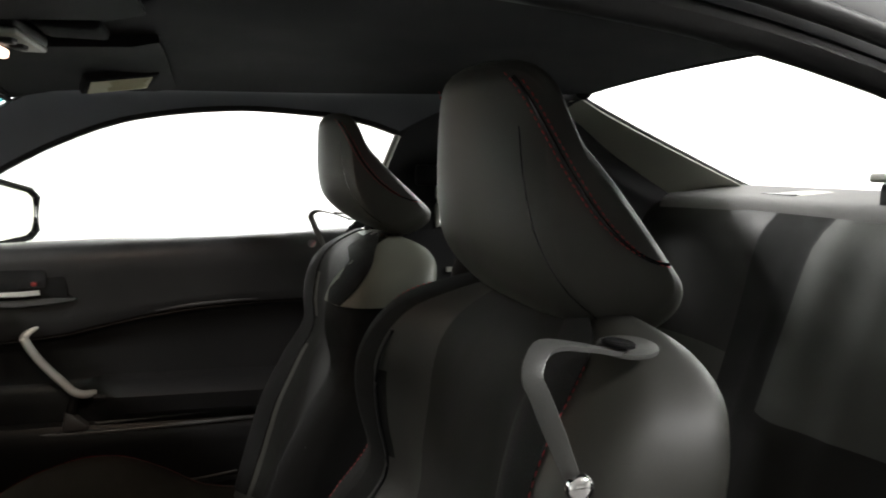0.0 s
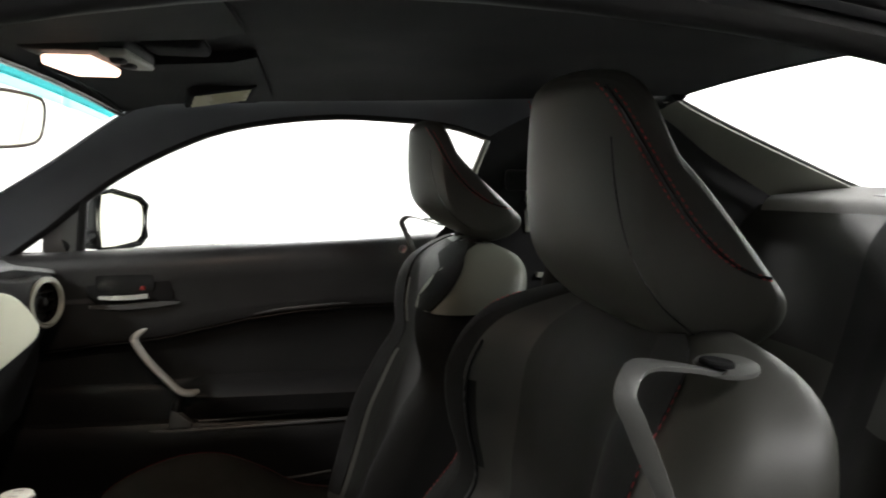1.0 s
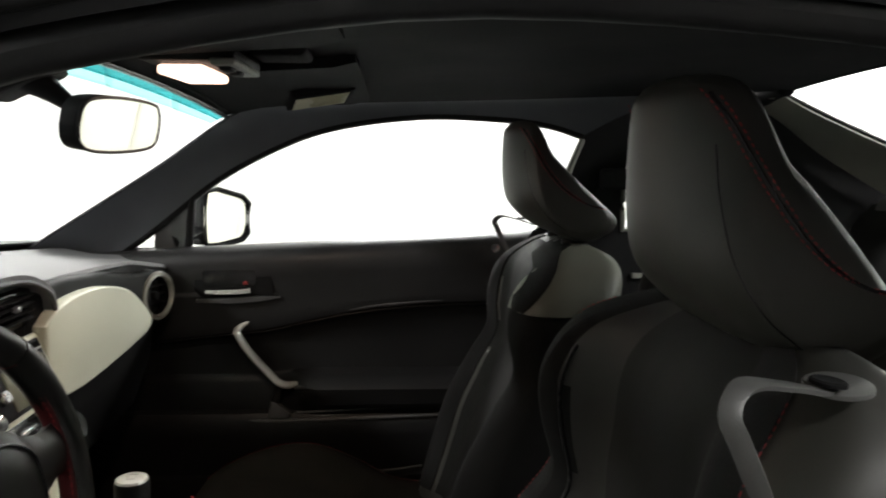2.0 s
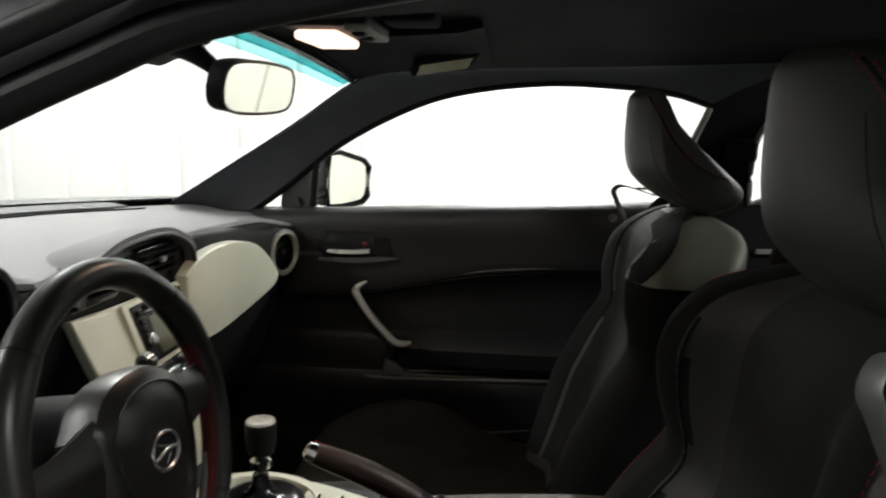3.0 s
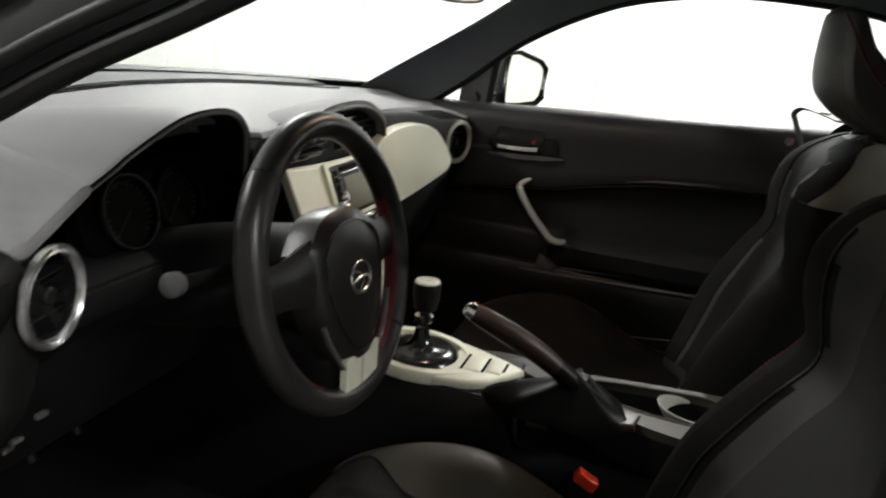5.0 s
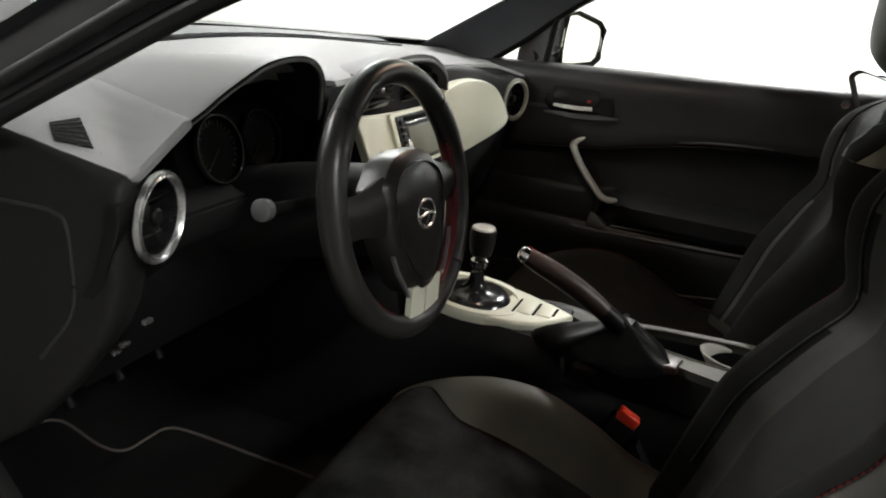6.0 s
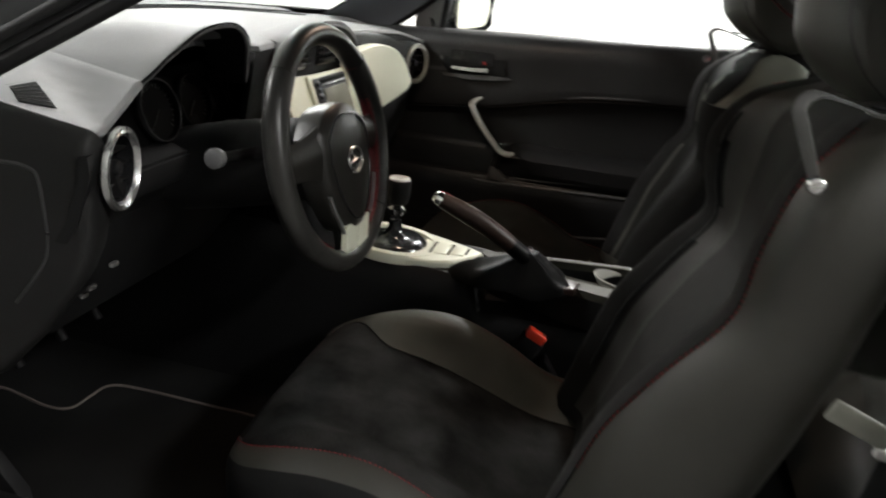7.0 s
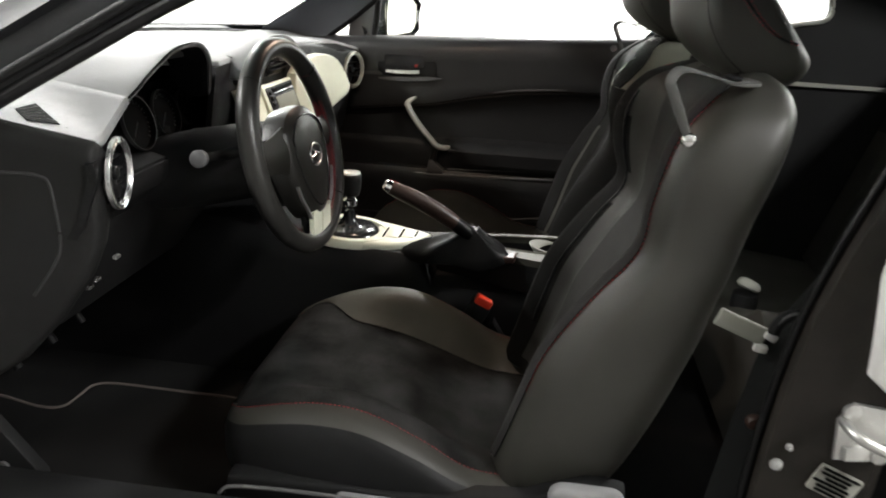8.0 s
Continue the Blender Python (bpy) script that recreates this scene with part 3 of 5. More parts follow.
part("pull_web", tube(spl([(.664, .345, .580), (.668, .350, .560), (.672, .358, .530)], 8), [.010, .009, .008, .008, .009, .010, .011, .012]), DOORLOW, door, "dark web below the pull handle")
part("armrest_edge", tube(spl([(.655, .31, .572), (.650, .20, .573), (.650, .05, .575), (.654, -.2, .578)], 20), .006), DOORLOW, door, "rounded armrest edge")
# grip, pocket and crease edges: highlights painted by the pale plastic
part("grip_edge", tube(spl([(.668, .31, .513), (.664, .19, .519), (.664, .07, .525), (.668, -.1, .534)], 20), [.003 - .002 * i / 19 for i in range(20)]), EDGE, door, "thin painted highlight under the armrest")
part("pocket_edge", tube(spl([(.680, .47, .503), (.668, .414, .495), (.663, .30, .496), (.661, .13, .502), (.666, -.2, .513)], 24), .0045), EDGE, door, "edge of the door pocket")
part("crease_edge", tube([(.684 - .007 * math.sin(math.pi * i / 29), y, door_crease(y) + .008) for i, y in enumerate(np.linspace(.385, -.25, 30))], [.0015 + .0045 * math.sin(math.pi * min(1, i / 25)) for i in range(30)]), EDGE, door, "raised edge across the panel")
g = part("side_glass", sheet([[(.722 - .16 * (z - .85), y, z) for z in np.linspace(.845, min(1.165, top), 6)] for y, top in zip(np.linspace(.58, -.30, 23), [float(np.interp(-yy, [-.607, -.475, -.336, -.209, -.032, .132, .30], [.94, 1.036, 1.108, 1.142, 1.16, 1.155, 1.115])) for yy in np.linspace(.58, -.30, 23)])], .004), CLEAR, door, "clear door glass")
g.visible_shadow = False
# corner window, its divider and the door mirror
part("corner_post", plate([(-.63, .85), (-.56, .86), (-.548, .975), (-.565, .968), (-.625, .93)], axes((.735, 0, 0), (0, -1, 0), (0, 0, 1)), .02, .004), PAD, door, "grey mirror mounting post")
part("divider", tube([(.716, .548, .86), (.706, .538, .93), (.694, .528, 1.0)], .009), SEAL, door, "black window divider")
dm = thing("door_mirror", "dark door mirror with a six-sided glass", "door mirror")
M = axes((.885, .486, .934), (.80, -.60, 0), (0, 0, 1))
face = [(x * .80 - .014, y * .93) for x, y in ((-.088, -.066), (-.082, .062), (-.04, .070), (.055, .048), (.078, .03), (.072, -.048), (.05, -.064), (-.03, -.072))]
part("housing", plate([(x * 1.05, y * 1.06) for x, y in face], M @ Matrix.Translation((0, 0, -.004)), .07, .012, 4), PAINT, dm, "dark painted housing")
part("mirror_glass", plate(face, M, .004, .0004, 1), MIRROR, dm, "silvered mirror glass", smooth=False)
part("bezel", tube([M @ Vector((x * 1.02, y * 1.02, .004)) for x, y in face], .0062, 8, True), HEADLINER, dm, "black bezel round the glass")
part("mirror_arm", tube([(.74, .60, .885), (.79, .585, .89), (.83, .56, .90)], [.03, .026, .024], flat=.6), PAINT, dm, "short mounting arm")


# ---- dashboard ----
def pad_z(x):
    return .898 - .08 * x * x - .11 * max(0, abs(x) - .53)


def pad_y(x):
    return .606 - .22 * max(0, abs(x) - .53)


def hood_gap(x):
    # 1 where the instrument hood takes over from the pad
    return smooth01(-.600, -.572, x) * smooth01(.222, .236, -x)


def pad_row(x):
    c, z = cowl(x) - .012, pad_z(x)
    e = pad_y(x) + .095 * hood_gap(x)
    return [(x, c, .868), (x, c - .03, .880), (x, c * .8 + e * .2, .893 - .03 * x * x), (x, c * .6 + e * .4, .900 - .07 * x * x), (x, c * .4 + e * .6, .902 - .08 * x * x),
            (x, c * .2 + e * .8, z + .002), (x, e + .02, z), (x, e + .004, z - .003), (x, e, z - .010)]


def pad_at(x, y):
    r = pad_row(x)[::-1]
    return float(np.interp(y, [p[1] for p in r], [p[2] for p in r]))


def corner_z(x, y):
    """Height of the flat corner between the instrument hood and the driver's door."""
    flank, flat = .874 + .466 * (x + .537) - .068 * (y - .6), .836 + .083 * (x + .62) + .2246 * (y - .59)
    return min(max(flank, flat), .886)


def screen_gap(x):
    return .985 - .36 * x * x


dash = thing("dashboard", "dark grey moulded dashboard with a pale silver panel", "dashboard")
rows = []
for x in np.linspace(-.56, .68, 91):
    row = []
    for p in pad_row(x):
        q = p[0] if p[0] > -.60 else -.60 + (p[0] + .60) * (1 - .42 * smooth01(.80, .59, p[1]))
        row.append((q, p[1], p[2] if q > -.50 else min(p[2], corner_z(q, p[1]) - .006)))
    rows.append(row)
part("top_pad", sheet(rows, -.008), PAD, dash, "soft grey grained top pad")
part("screen_gap", tube([(x, screen_gap(x), pad_at(x, screen_gap(x)) + .0005) for x in np.linspace(-.42, .56, 40)], .0045, 8, flat=.5), HEADLINER, dash, "dark gap between the pad and the cowl cover")
rows = [[(x, y, pad_at(x, y) + .003 + .004 * math.sin(math.pi * v)) for v, y in ((v, screen_gap(x) + .010 + (cowl(x) - .03 - screen_gap(x)) * v) for v in np.linspace(0, 1, 8))] for x in np.linspace(-.45, .53, 30)]
part("cowl_cover", sheet(rows, -.004), COWL, dash, "dull grey cowl cover under the glass")
rows = []
for x in np.linspace(-.664, .68, 35):
    e, z = pad_y(x), pad_z(x)
    if -.598 < x < -.25:
        z = .775
    if x < -.52:
        z = min(z, corner_z(x, e) - .004)
    rows.append([(x, e + .012, z - .012), (x, e + .010, z - .03), (x, e + .012, min(z - .035, .80)), (x, e + .03, .74), (x, e + .07, .68), (x, e + .12, .62), (x, e + .17, .56), (x, e + .24, .50)])
part("face", sheet(rows, .012), PLASTIC, dash, "black dashboard face")

# corner pad with the side vent, rounding over into the end cap by the driver's door, with the fuse cover
def cap_x(y):
    return -.655 - .17 * (y - .6)


STEPS = (0, .015, .05, .10, .17, .26, .40, .55, .75, 1)
top, side = [], []
for u in [-.1] + list(np.linspace(0, 1, 22)):
    col = []
    y0 = .600 - .012 * max(0, u)
    for f in STEPS:
        y = y0 + (1.03 - y0) * f
        x_in = float(np.interp(y, [.6, .76, 1.03], [-.537, -.49, -.45]))
        x = x_in + (cap_x(y) + .016 - x_in) * u
        col.append(Vector((x, y, corner_z(x, y))) if u >= 0 else Vector((x_in + .010, y + .012, corner_z(x_in, y) - .010)))
    p = col[0]
    fade = 1 - .9 * smooth01(.85, 1, u) if u >= 0 else .1
    top.append([p + Vector(d) * fade for d in ((0, .014, -.012), (0, .003, -.008), (0, -.001, -.004), (0, -.0005, -.001))] + col)
brim = top[-1][4:]
for k, (dx, dz) in enumerate(((0, 0), (-.008, -.003), (-.013, -.009), (-.016, -.018), (-.017, -.03))):
    col = [p + Vector((dx, 0, dz)) for p in brim]
    side.append([col[0] + Vector(d) for d in ((.03, .004, -.03 + .02 * k / 4), (.010, -.004, -.012 + .010 * k / 4), (.003, -.003, -.004 + .004 * k / 4), (.001, -.001, -.001))] + col)
for z in np.linspace(.795, .44, 12):
    y0 = float(np.interp(-z, [-.80, -.74, -.68, -.60, -.53, -.44], [.592, .588, .60, .655, .72, .86]))
    col = [Vector((cap_x(y) - .001 + .02 * smooth01(.60, .44, z), y, z)) for y in (y0 + (1.03 - y0) * f for f in STEPS)]
    side.append([col[0] + Vector(d) for d in ((.05, .012, 0), (.014, -.004, 0), (.004, -.003, 0), (.001, -.001, 0))] + col)
part("corner_pad", sheet(top, .004), PAD, dash, "pale grey corner pad beside the instrument hood")
part("end_cap", sheet(side, .004), ENDCAP, dash, "rounded end cap, its shade painted dark")
part("corner_seam", tube([(x, y, corner_z(x, y) + .0002) for x, y in ((-.630, .590), (-.612, .620), (-.594, .65), (-.5754, .6795))], .0012, 6), HEADLINER, dash, "fine seam across the corner pad")
M = axes((-.554, .012, 0), (.17, -.985, 0), (0, 0, 1))
part("fuse_cover", plate([(-.92, .798), (-.665, .798), (-.644, .795), (-.635, .786), (-.631, .75), (-.630, .715), (-.638, .685), (-.70, .60), (-.90, .52)], M @ Matrix.Translation((0, 0, .003)), .006, .003), ENDCAP, dash, "flat fuse cover in the end cap")
# edge tube in a paler plastic: the seam's highlight painted on
part("cover_edge", tube([M @ Vector((u, v, .003)) for u, v in spl([(-.92, .799), (-.75, .799), (-.668, .799), (-.645, .796), (-.634, .787), (-.630, .75), (-.629, .715), (-.637, .685), (-.672, .635)], 60)], .0028, 8), DOORTRIM, dash, "edge of the fuse cover, its highlight painted paler")
sv = thing("side_vent", "black slatted side window vent in a grey surround", "air vent")
QUAD = [Vector((-.6225, .643)), Vector((-.639, .673)), Vector((-.6175, .7025)), Vector((-.585, .698))]     # near, outer, far, inner corners of the opening


def vent_at(u, v, grow, up):
    # u across the opening, v along it, on the pad's surface
    c = sum(QUAD, Vector((0, 0))) / 4
    p = QUAD[0].lerp(QUAD[3], v).lerp(QUAD[1].lerp(QUAD[2], v), u)
    p = c + (p - c) * grow
    return Vector((p.x, p.y, corner_z(p.x, p.y) + up))


part("surround", sheet([[vent_at(u, v, 1.34, .0012) for v in np.linspace(0, 1, 8)] for u in np.linspace(0, 1, 6)], .0015), PAD, sv)
part("groove", tube([vent_at(u, v, 1.36, .0030) for u, v in [(0, k / 8) for k in range(9)] + [(k / 8, 1) for k in range(9)] + [(1, 1 - k / 8) for k in range(9)] + [(1 - k / 8, 0) for k in range(8)]], .0012, 6, True), HEADLINER, sv, "dark groove round the vent")
part("opening", sheet([[vent_at(u, v, 1.05, .0045) for v in np.linspace(0, 1, 6)] for u in np.linspace(0, 1, 4)], .0010), DIAL, sv, "dark opening")
for i in range(5):
    part("slat", tube([vent_at(u, (i + .75) / 5.5, .96, .0056) for u in (0, .5, 1)], .0007, 6), DOORTRIM, sv)

# round vents at both ends
def round_vent(o, turn, wide=0, ring=SATIN):
    v = thing("round_vent", "round air vent with a satin silver ring", "air vent", "round dashboard vents")
    M = Matrix.Translation(o) @ pose(0, 0, 0, 90, 0, turn)
    part("ring", lathe([(.0385, -.006), (.0395, .001), (.0415, .0035), (.0430, .0028), (.0438, .0018), (.0448, .0034), (.0470 + wide, .0030), (.0482 + wide, .0008), (.0482 + wide, -.003)], M, 48), ring, v, "satin silver ring")
    part("barrel", lathe([(.041, -.04), (.041, -.004), (.038, -.002), (.037, -.03), (.001, -.032)], M, 32), GLOSSY, v, "black barrel")
    for k in (-1, 0, 1):
        part("slat", box((0, 0, 0), (2 * math.sqrt(.0365 ** 2 - (.018 * k) ** 2), .002, .018), .0008, 1, M @ Matrix.Translation((0, .018 * k, -.016))), PLASTIC, v)
    part("knob", lathe([(.009, -.014), (.009, -.004), (.007, -.002), (.001, -.002)], M, 16), PLASTIC, v, "small black knob")
    return v


round_vent((-.598, .582, .788), 13)
# passenger's ring paler: reflected window light put into its colour
round_vent((.578, .571, .794), -18, .002, RINGS)

# instrument hood and cluster
lip = [(-.544, .606, .860), (-.512, .595, .881), (-.474, .594, .899), (-.403, .595, .923), (-.345, .597, .929), (-.300, .599, .925), (-.270, .601, .911), (-.252, .605, .891), (-.244, .610, .866), (-.240, .614, .835)]
foot = [(-.490, .765, .889), (-.480, .795, .893), (-.455, .85, .896), (-.41, .93, .896), (-.35, .95, .896), (-.30, .90, .896), (-.258, .81, .896), (-.232, .70, .890), (-.222, .65, .868), (-.222, .64, .835)]

hood = thing("instrument_hood", "dark grey arched hood over the instruments", "instrument hood")
L = [Vector(p) + Vector((0, 0, .004)) for p in spl(lip, 50)]
F = [Vector((p[0], p[1], min(p[2], pad_at(p[0], p[1]) - .0012))) for p in spl(foot, 50)]
rows = [[p + Vector((0, -.0005, -.0025)) for p in L]] + [[p.lerp(q, u) + Vector((0, 0, lift * smooth01(0, 8, i))) for i, (p, q) in enumerate(zip(L, F))] for u, lift in ((.012, 0), (.05, .001), (.15, .0015), (.3, .002), (.5, .0025), (.7, .002), (.85, .001), (1, -.002))]
part("shell", sheet(rows, -.005), PAD, hood)
rows = [[(-.415 + (p.x + .415) * s + dx, p.y + dy, .80 + (p.z - .80) * s - .003) for p in [Vector((-.607, .606, .822)), Vector((-.574, .603, .845))] + L] for dy, s, dx in ((-.0005, .998, 0), (.006, .98, .002), (.02, .955, .006), (.05, .92, .02), (.085, .86, .04))]
part("lining", sheet(rows, .004), HEADLINER, hood, "black inner lining")
part("ledge", sheet([[(x, y, .768 + .10 * (y - .61)) for x in np.linspace(-.60, -.245, 8)] for y in (.612, .65, .69, .73)], -.008), HEADLINER, hood, "black ledge below the dials")
cl = thing("instrument_cluster", "dark instrument cluster with three round dials", "instrument cluster")
M = axes((-.345, .668, .812), (1, 0, 0), (0, .3, 1))
part("backing", plate(rounded(.265, .11, .05), M, .02, .004), DIAL, cl)
for dx, r, nm in ((-.066, .043, "speed_dial"), (.022, .040, "rev_dial"), (.092, .030, "fuel_dial")):
    D = M @ Matrix.Translation((dx, 0, .004))
    dial = part(nm, lathe([(r, 0), (r, .010), (r * .93, .012), (r * .9, .004), (.001, .003)], D, 40), DIAL, cl, "dark round dial")
    part("ring", lathe([(r * .95, .008), (r * .97, .012), (r * 1.0, .012), (r * 1.01, .006)], D, 40), DOORLOW if "speed" in nm else PLASTIC, dial, "thin dull ring")
    bm = bmesh.new()
    for i in range(22):
        a = radians(225 - i * 270 / 21)
        box((0, 0, 0), (r * (.16 if i % 3 == 0 else .09), .0014, .0006), 0, 1, D @ pose(0, 0, 0, 0, 0, math.degrees(a)) @ Matrix.Translation((r * .78, 0, .0052)), bm)
    tagged(part("tick_marks", bm, MARK, dial, "dim tick marks", smooth=False), kind="stuff")
    part("needle", box((0, 0, 0), (r * .7, .0025, .001), .0004, 1, D @ pose(0, 0, 0, 0, 0, 222) @ Matrix.Translation((r * .3, 0, .0075))), PLASTIC, dial, "dark needle")
part("display", plate(rounded(.05, .022, .004), M @ Matrix.Translation((.0, -.03, .0095)), .003, .001), DIAL, cl, "small dark display")

# pale panel in front of the passenger, its black surround, and the glove box
M = axes((0, .592, 0), (1, -.03, 0), (0, -.01, 1))
part("passenger_surround", plate(spl([(.100, .858), (.125, .882), (.20, .890), (.36, .876), (.50, .852), (.60, .845), (.655, .815), (.65, .76), (.60, .725), (.45, .715), (.25, .700), (.14, .690), (.105, .74), (.100, .80), (.100, .858)], 60)[:-1], M @ Matrix.Translation((0, 0, -.018)), .05, .010, 3), PLASTIC, dash, "black surround of the pale panel")
part("silver_panel", plate(spl([(.106, .836), (.147, .855), (.215, .864), (.31, .860), (.40, .840), (.465, .806), (.502, .776), (.517, .759), (.506, .745), (.470, .736), (.35, .724), (.21, .716), (.13, .728), (.108, .78), (.106, .836)], 60)[:-1], M @ Matrix.Translation((0, 0, .004)), .02, .004, 3), SILVER, dash, "pale silver dashboard panel")
part("glove_box", plate([(.12, .69), (.55, .715), (.60, .64), (.58, .53), (.20, .50), (.12, .56)], axes((0, .60, 0), (1, 0, 0), (0, -.32, 1)) @ Matrix.Translation((0, 0, -.20)), .06, .012, 3), PLASTIC, dash, "black glove box lid")
part("knee_panel", plate([(-.64, .71), (-.30, .725), (-.14, .70), (-.13, .56), (-.24, .50), (-.60, .50), (-.655, .60)], axes((0, .60, 0), (1, 0, 0), (0, -.30, 1)) @ Matrix.Translation((0, 0, -.25)), .05, .012, 3), PLASTIC, dash, "black panel above the driver's knees")
# switches below the left vent
for y, z in ((.590, .676), (.622, .640), (.634, .627)):
    part("switch", box((-.612, y, z), (.012, .006, .005), .001), SATIN, dash, "small switch with a pale mark")

# centre stack: pale panel, radio, vents, heater knobs
stack = thing("centre_stack", "pale silver centre stack with radio and heater controls", "centre console")
M = axes((-.045, .600, .840), (1, 0, 0), (0, .36, .93))      # x across, y up the leaning face
at = lambda x, y, z=0: M @ Matrix.Translation((x, y, z))
FASCIA = [(-.129, -.003), (0, -.010), (.13, -.014), (.148, -.03), (.145, -.14), (.12, -.25), (-.03, -.25), (-.085, -.17), (-.120, -.09), (-.129, -.003)]
part("fascia", plate([(p.x, p.y) for p in spl([(*p, 0) for p in FASCIA], 60)[:-1]], at(0, 0), .008, .003, 3), SILVER, stack, "pale silver fascia")
part("stack_body", plate([(p.x * .97 + .002, p.y * .97 - .004) for p in spl([(*p, 0) for p in FASCIA], 60)[:-1]], at(0, 0, -.009), .045, .002), PLASTIC, stack, "black body behind the fascia")
part("left_panel", plate([(-.131, -.004), (-.040, -.014), (-.040, -.098), (-.122, -.088)], at(0, 0, .005), .008, .003), SILVER, stack, "flat pale silver side panel", smooth=False)
part("radio_bezel", plate(rounded(.172, .096, .006), at(.062, -.060, .006), .010, .003), SILVER, stack, "pale silver radio bezel")
radio = part("radio", plate(rounded(.152, .082, .004), at(.066, -.060, .0075), .010, .001), PLASTIC, stack, "black radio unit")
part("radio_screen", plate(rounded(.112, .054, .003), at(.080, -.068, .009), .004, .001), SCREEN, radio, "grey-green radio screen")
part("disc_slot", box((0, 0, 0), (.118, .007, .003), .001, 1, at(.078, -.026, .008)), DIAL, radio, "dark disc slot")
part("slot_trim", box((0, 0, 0), (.118, .0025, .003), .0008, 1, at(.078, -.0335, .0085)), SATIN, radio, "thin bright line below the slot")
for i in range(5):
    part("button", box((0, 0, 0), (.014, .007, .004), .0012, 1, at(.006, -.030 - i * .0115, .009)), PLASTIC, radio)
part("radio_knob", lathe([(.009, 0), (.009, .006), (.007, .008), (.001, .008)], at(.007, -.070, .0085), 18), SATIN, radio, "small bright knob")
for x in (-.02, .062, .122):
    k = part("heater_knob", lathe([(.022, 0), (.021, .016), (.018, .019), (.001, .019)], at(x, -.155, .002), 28), PLASTIC, stack, "black heater knob")
    part("knob_ring", lathe([(.022, .002), (.0245, .004), (.0245, .008), (.022, .010)], at(x, -.155, .002), 28), SATIN, k, "silver ring")
part("control_panel", plate(rounded(.19, .036, .008), at(.052, -.118, .004), .008, .002), GLOSSY, stack, "black strip of controls")
for i in range(4):
    part("heater_switch", box((0, 0, 0), (.038, .0055, .008), .0018, 1, at(-.018 + i * .047, -.112 - .010 * (i % 2), .008)), SATIN, stack, "bright bar switch")
pod = thing("centre_vents", "black hooded pair of centre air vents", "air vent")
arc = [(-.175, .855), (-.155, .886), (-.096, .908), (-.03, .915), (.04, .913), (.09, .902), (.134, .879), (.145, .850)]
part("hood", sheet([[(p[0] - .0, y, p[1] - d) for p in spl(arc, 30)] for y, d in ((.580, 0), (.595, -.001), (.63, .004), (.68, .022), (.73, .05))], .008), PAD, pod, "grey hood over the vents")
part("hood_rim", tube([(p[0], .580, p[1] - .002) for p in spl(arc, 30)], .0035, 8), DOORFRONT, pod, "grey rim of the hood")
for x in (-.105, .055):
    v = part("vent_frame", plate(rounded(.12, .054, .012), axes((x, .600, .866), (1, 0, 0), (0, -.1, 1)), .03, .003), GLOSSY, pod, "black vent frame")
    for k in range(4):
        part("slat", box((x, .596, .852 + k * .0105), (.105, .010, .002), .0006, 1), PLASTIC, v)
    part("tab", box((x, .590, .872), (.012, .008, .008), .002), SATIN, v, "bright vane tab")

# ---- steering wheel and column ----
wheel = thing("steering_wheel", "black leather three-spoke steering wheel with red stitching", "steering wheel")
WR = 0.1523
W = axes((-.367, .420, .788), (1, -.054, 0), (.0125, WHEEL_RAKE, 1))     # x right, y up the wheel, z towards the driver


def rim_part(a0, a1, r, mat, name, label):
    n = max(4, int((a1 - a0) / 4))
    rings = []
    for i in range(n + 1):
        a = radians(a0 + (a1 - a0) * i / n)
        c, s = math.cos(a), math.sin(a)
        thumb = 1 + .16 * math.exp(-((math.degrees(a) % 360 - 35) / 16) ** 2) + .16 * math.exp(-((math.degrees(a) % 360 - 145) / 16) ** 2)
        rings.append([W @ Vector(((WR + r * thumb * math.cos(t)) * c, (WR + r * thumb * math.cos(t)) * s, r * 1.06 * math.sin(t))) for t in [2 * math.pi * k / 16 for k in range(16)]])
    return part(name, skin(rings), mat, wheel, label)


rim_part(46, 134, .0148, WHEEL, "rim_top", "smooth black leather top of the rim")
rim_part(134.5, 225, .0154, WHEEL, "rim_side", "black leather side of the rim")
rim_part(225.5, 314.5, .0148, WHEEL, "rim_bottom", "smooth black leather bottom of the rim")
rim_part(315, 405.5, .0154, WHEEL, "rim_side", "black leather side of the rim")
bm = bmesh.new()
for a0, a1 in ((-42, 44), (137, 222)):
    stitches([W @ Vector(((WR - .0152) * math.cos(radians(a)), (WR - .0152) * math.sin(radians(a)), .004)) for a in np.linspace(a0, a1, 40)], .006, .0015, .0013, bm)
tagged(part("rim_stitching", bm, THREAD, wheel, "red stitching inside the rim"), kind="stuff")
for a0, a1 in ((-62, 46), (134, 242)):
    rows = [[W @ Vector(((WR - .0153 * math.cos(t)) * math.cos(radians(a)), (WR - .0153 * math.cos(t)) * math.sin(radians(a)), .0162 * math.sin(t))) for t in (-.55, -.2, .15, .5)] for a in np.linspace(a0, a1, 30)]
    part("inner_band", sheet(rows, .0012), RED_LEATHER, wheel, "dark red leather inside the rim")
# hub with airbag cover
HUB = W @ Matrix.Translation((0, -.016, 0))
def shield(s, zo):
    pts = spl([(-.078, .045), (-.045, .075), (0, .083), (.045, .075), (.078, .045), (.076, -.012), (.054, -.066), (.026, -.099), (0, -.105), (-.026, -.099), (-.054, -.066), (-.076, -.012), (-.078, .045)], 40)[:-1]
    return [HUB @ Vector((p[0] * s * .95, p[1] * s * .95, zo)) for p in pts]


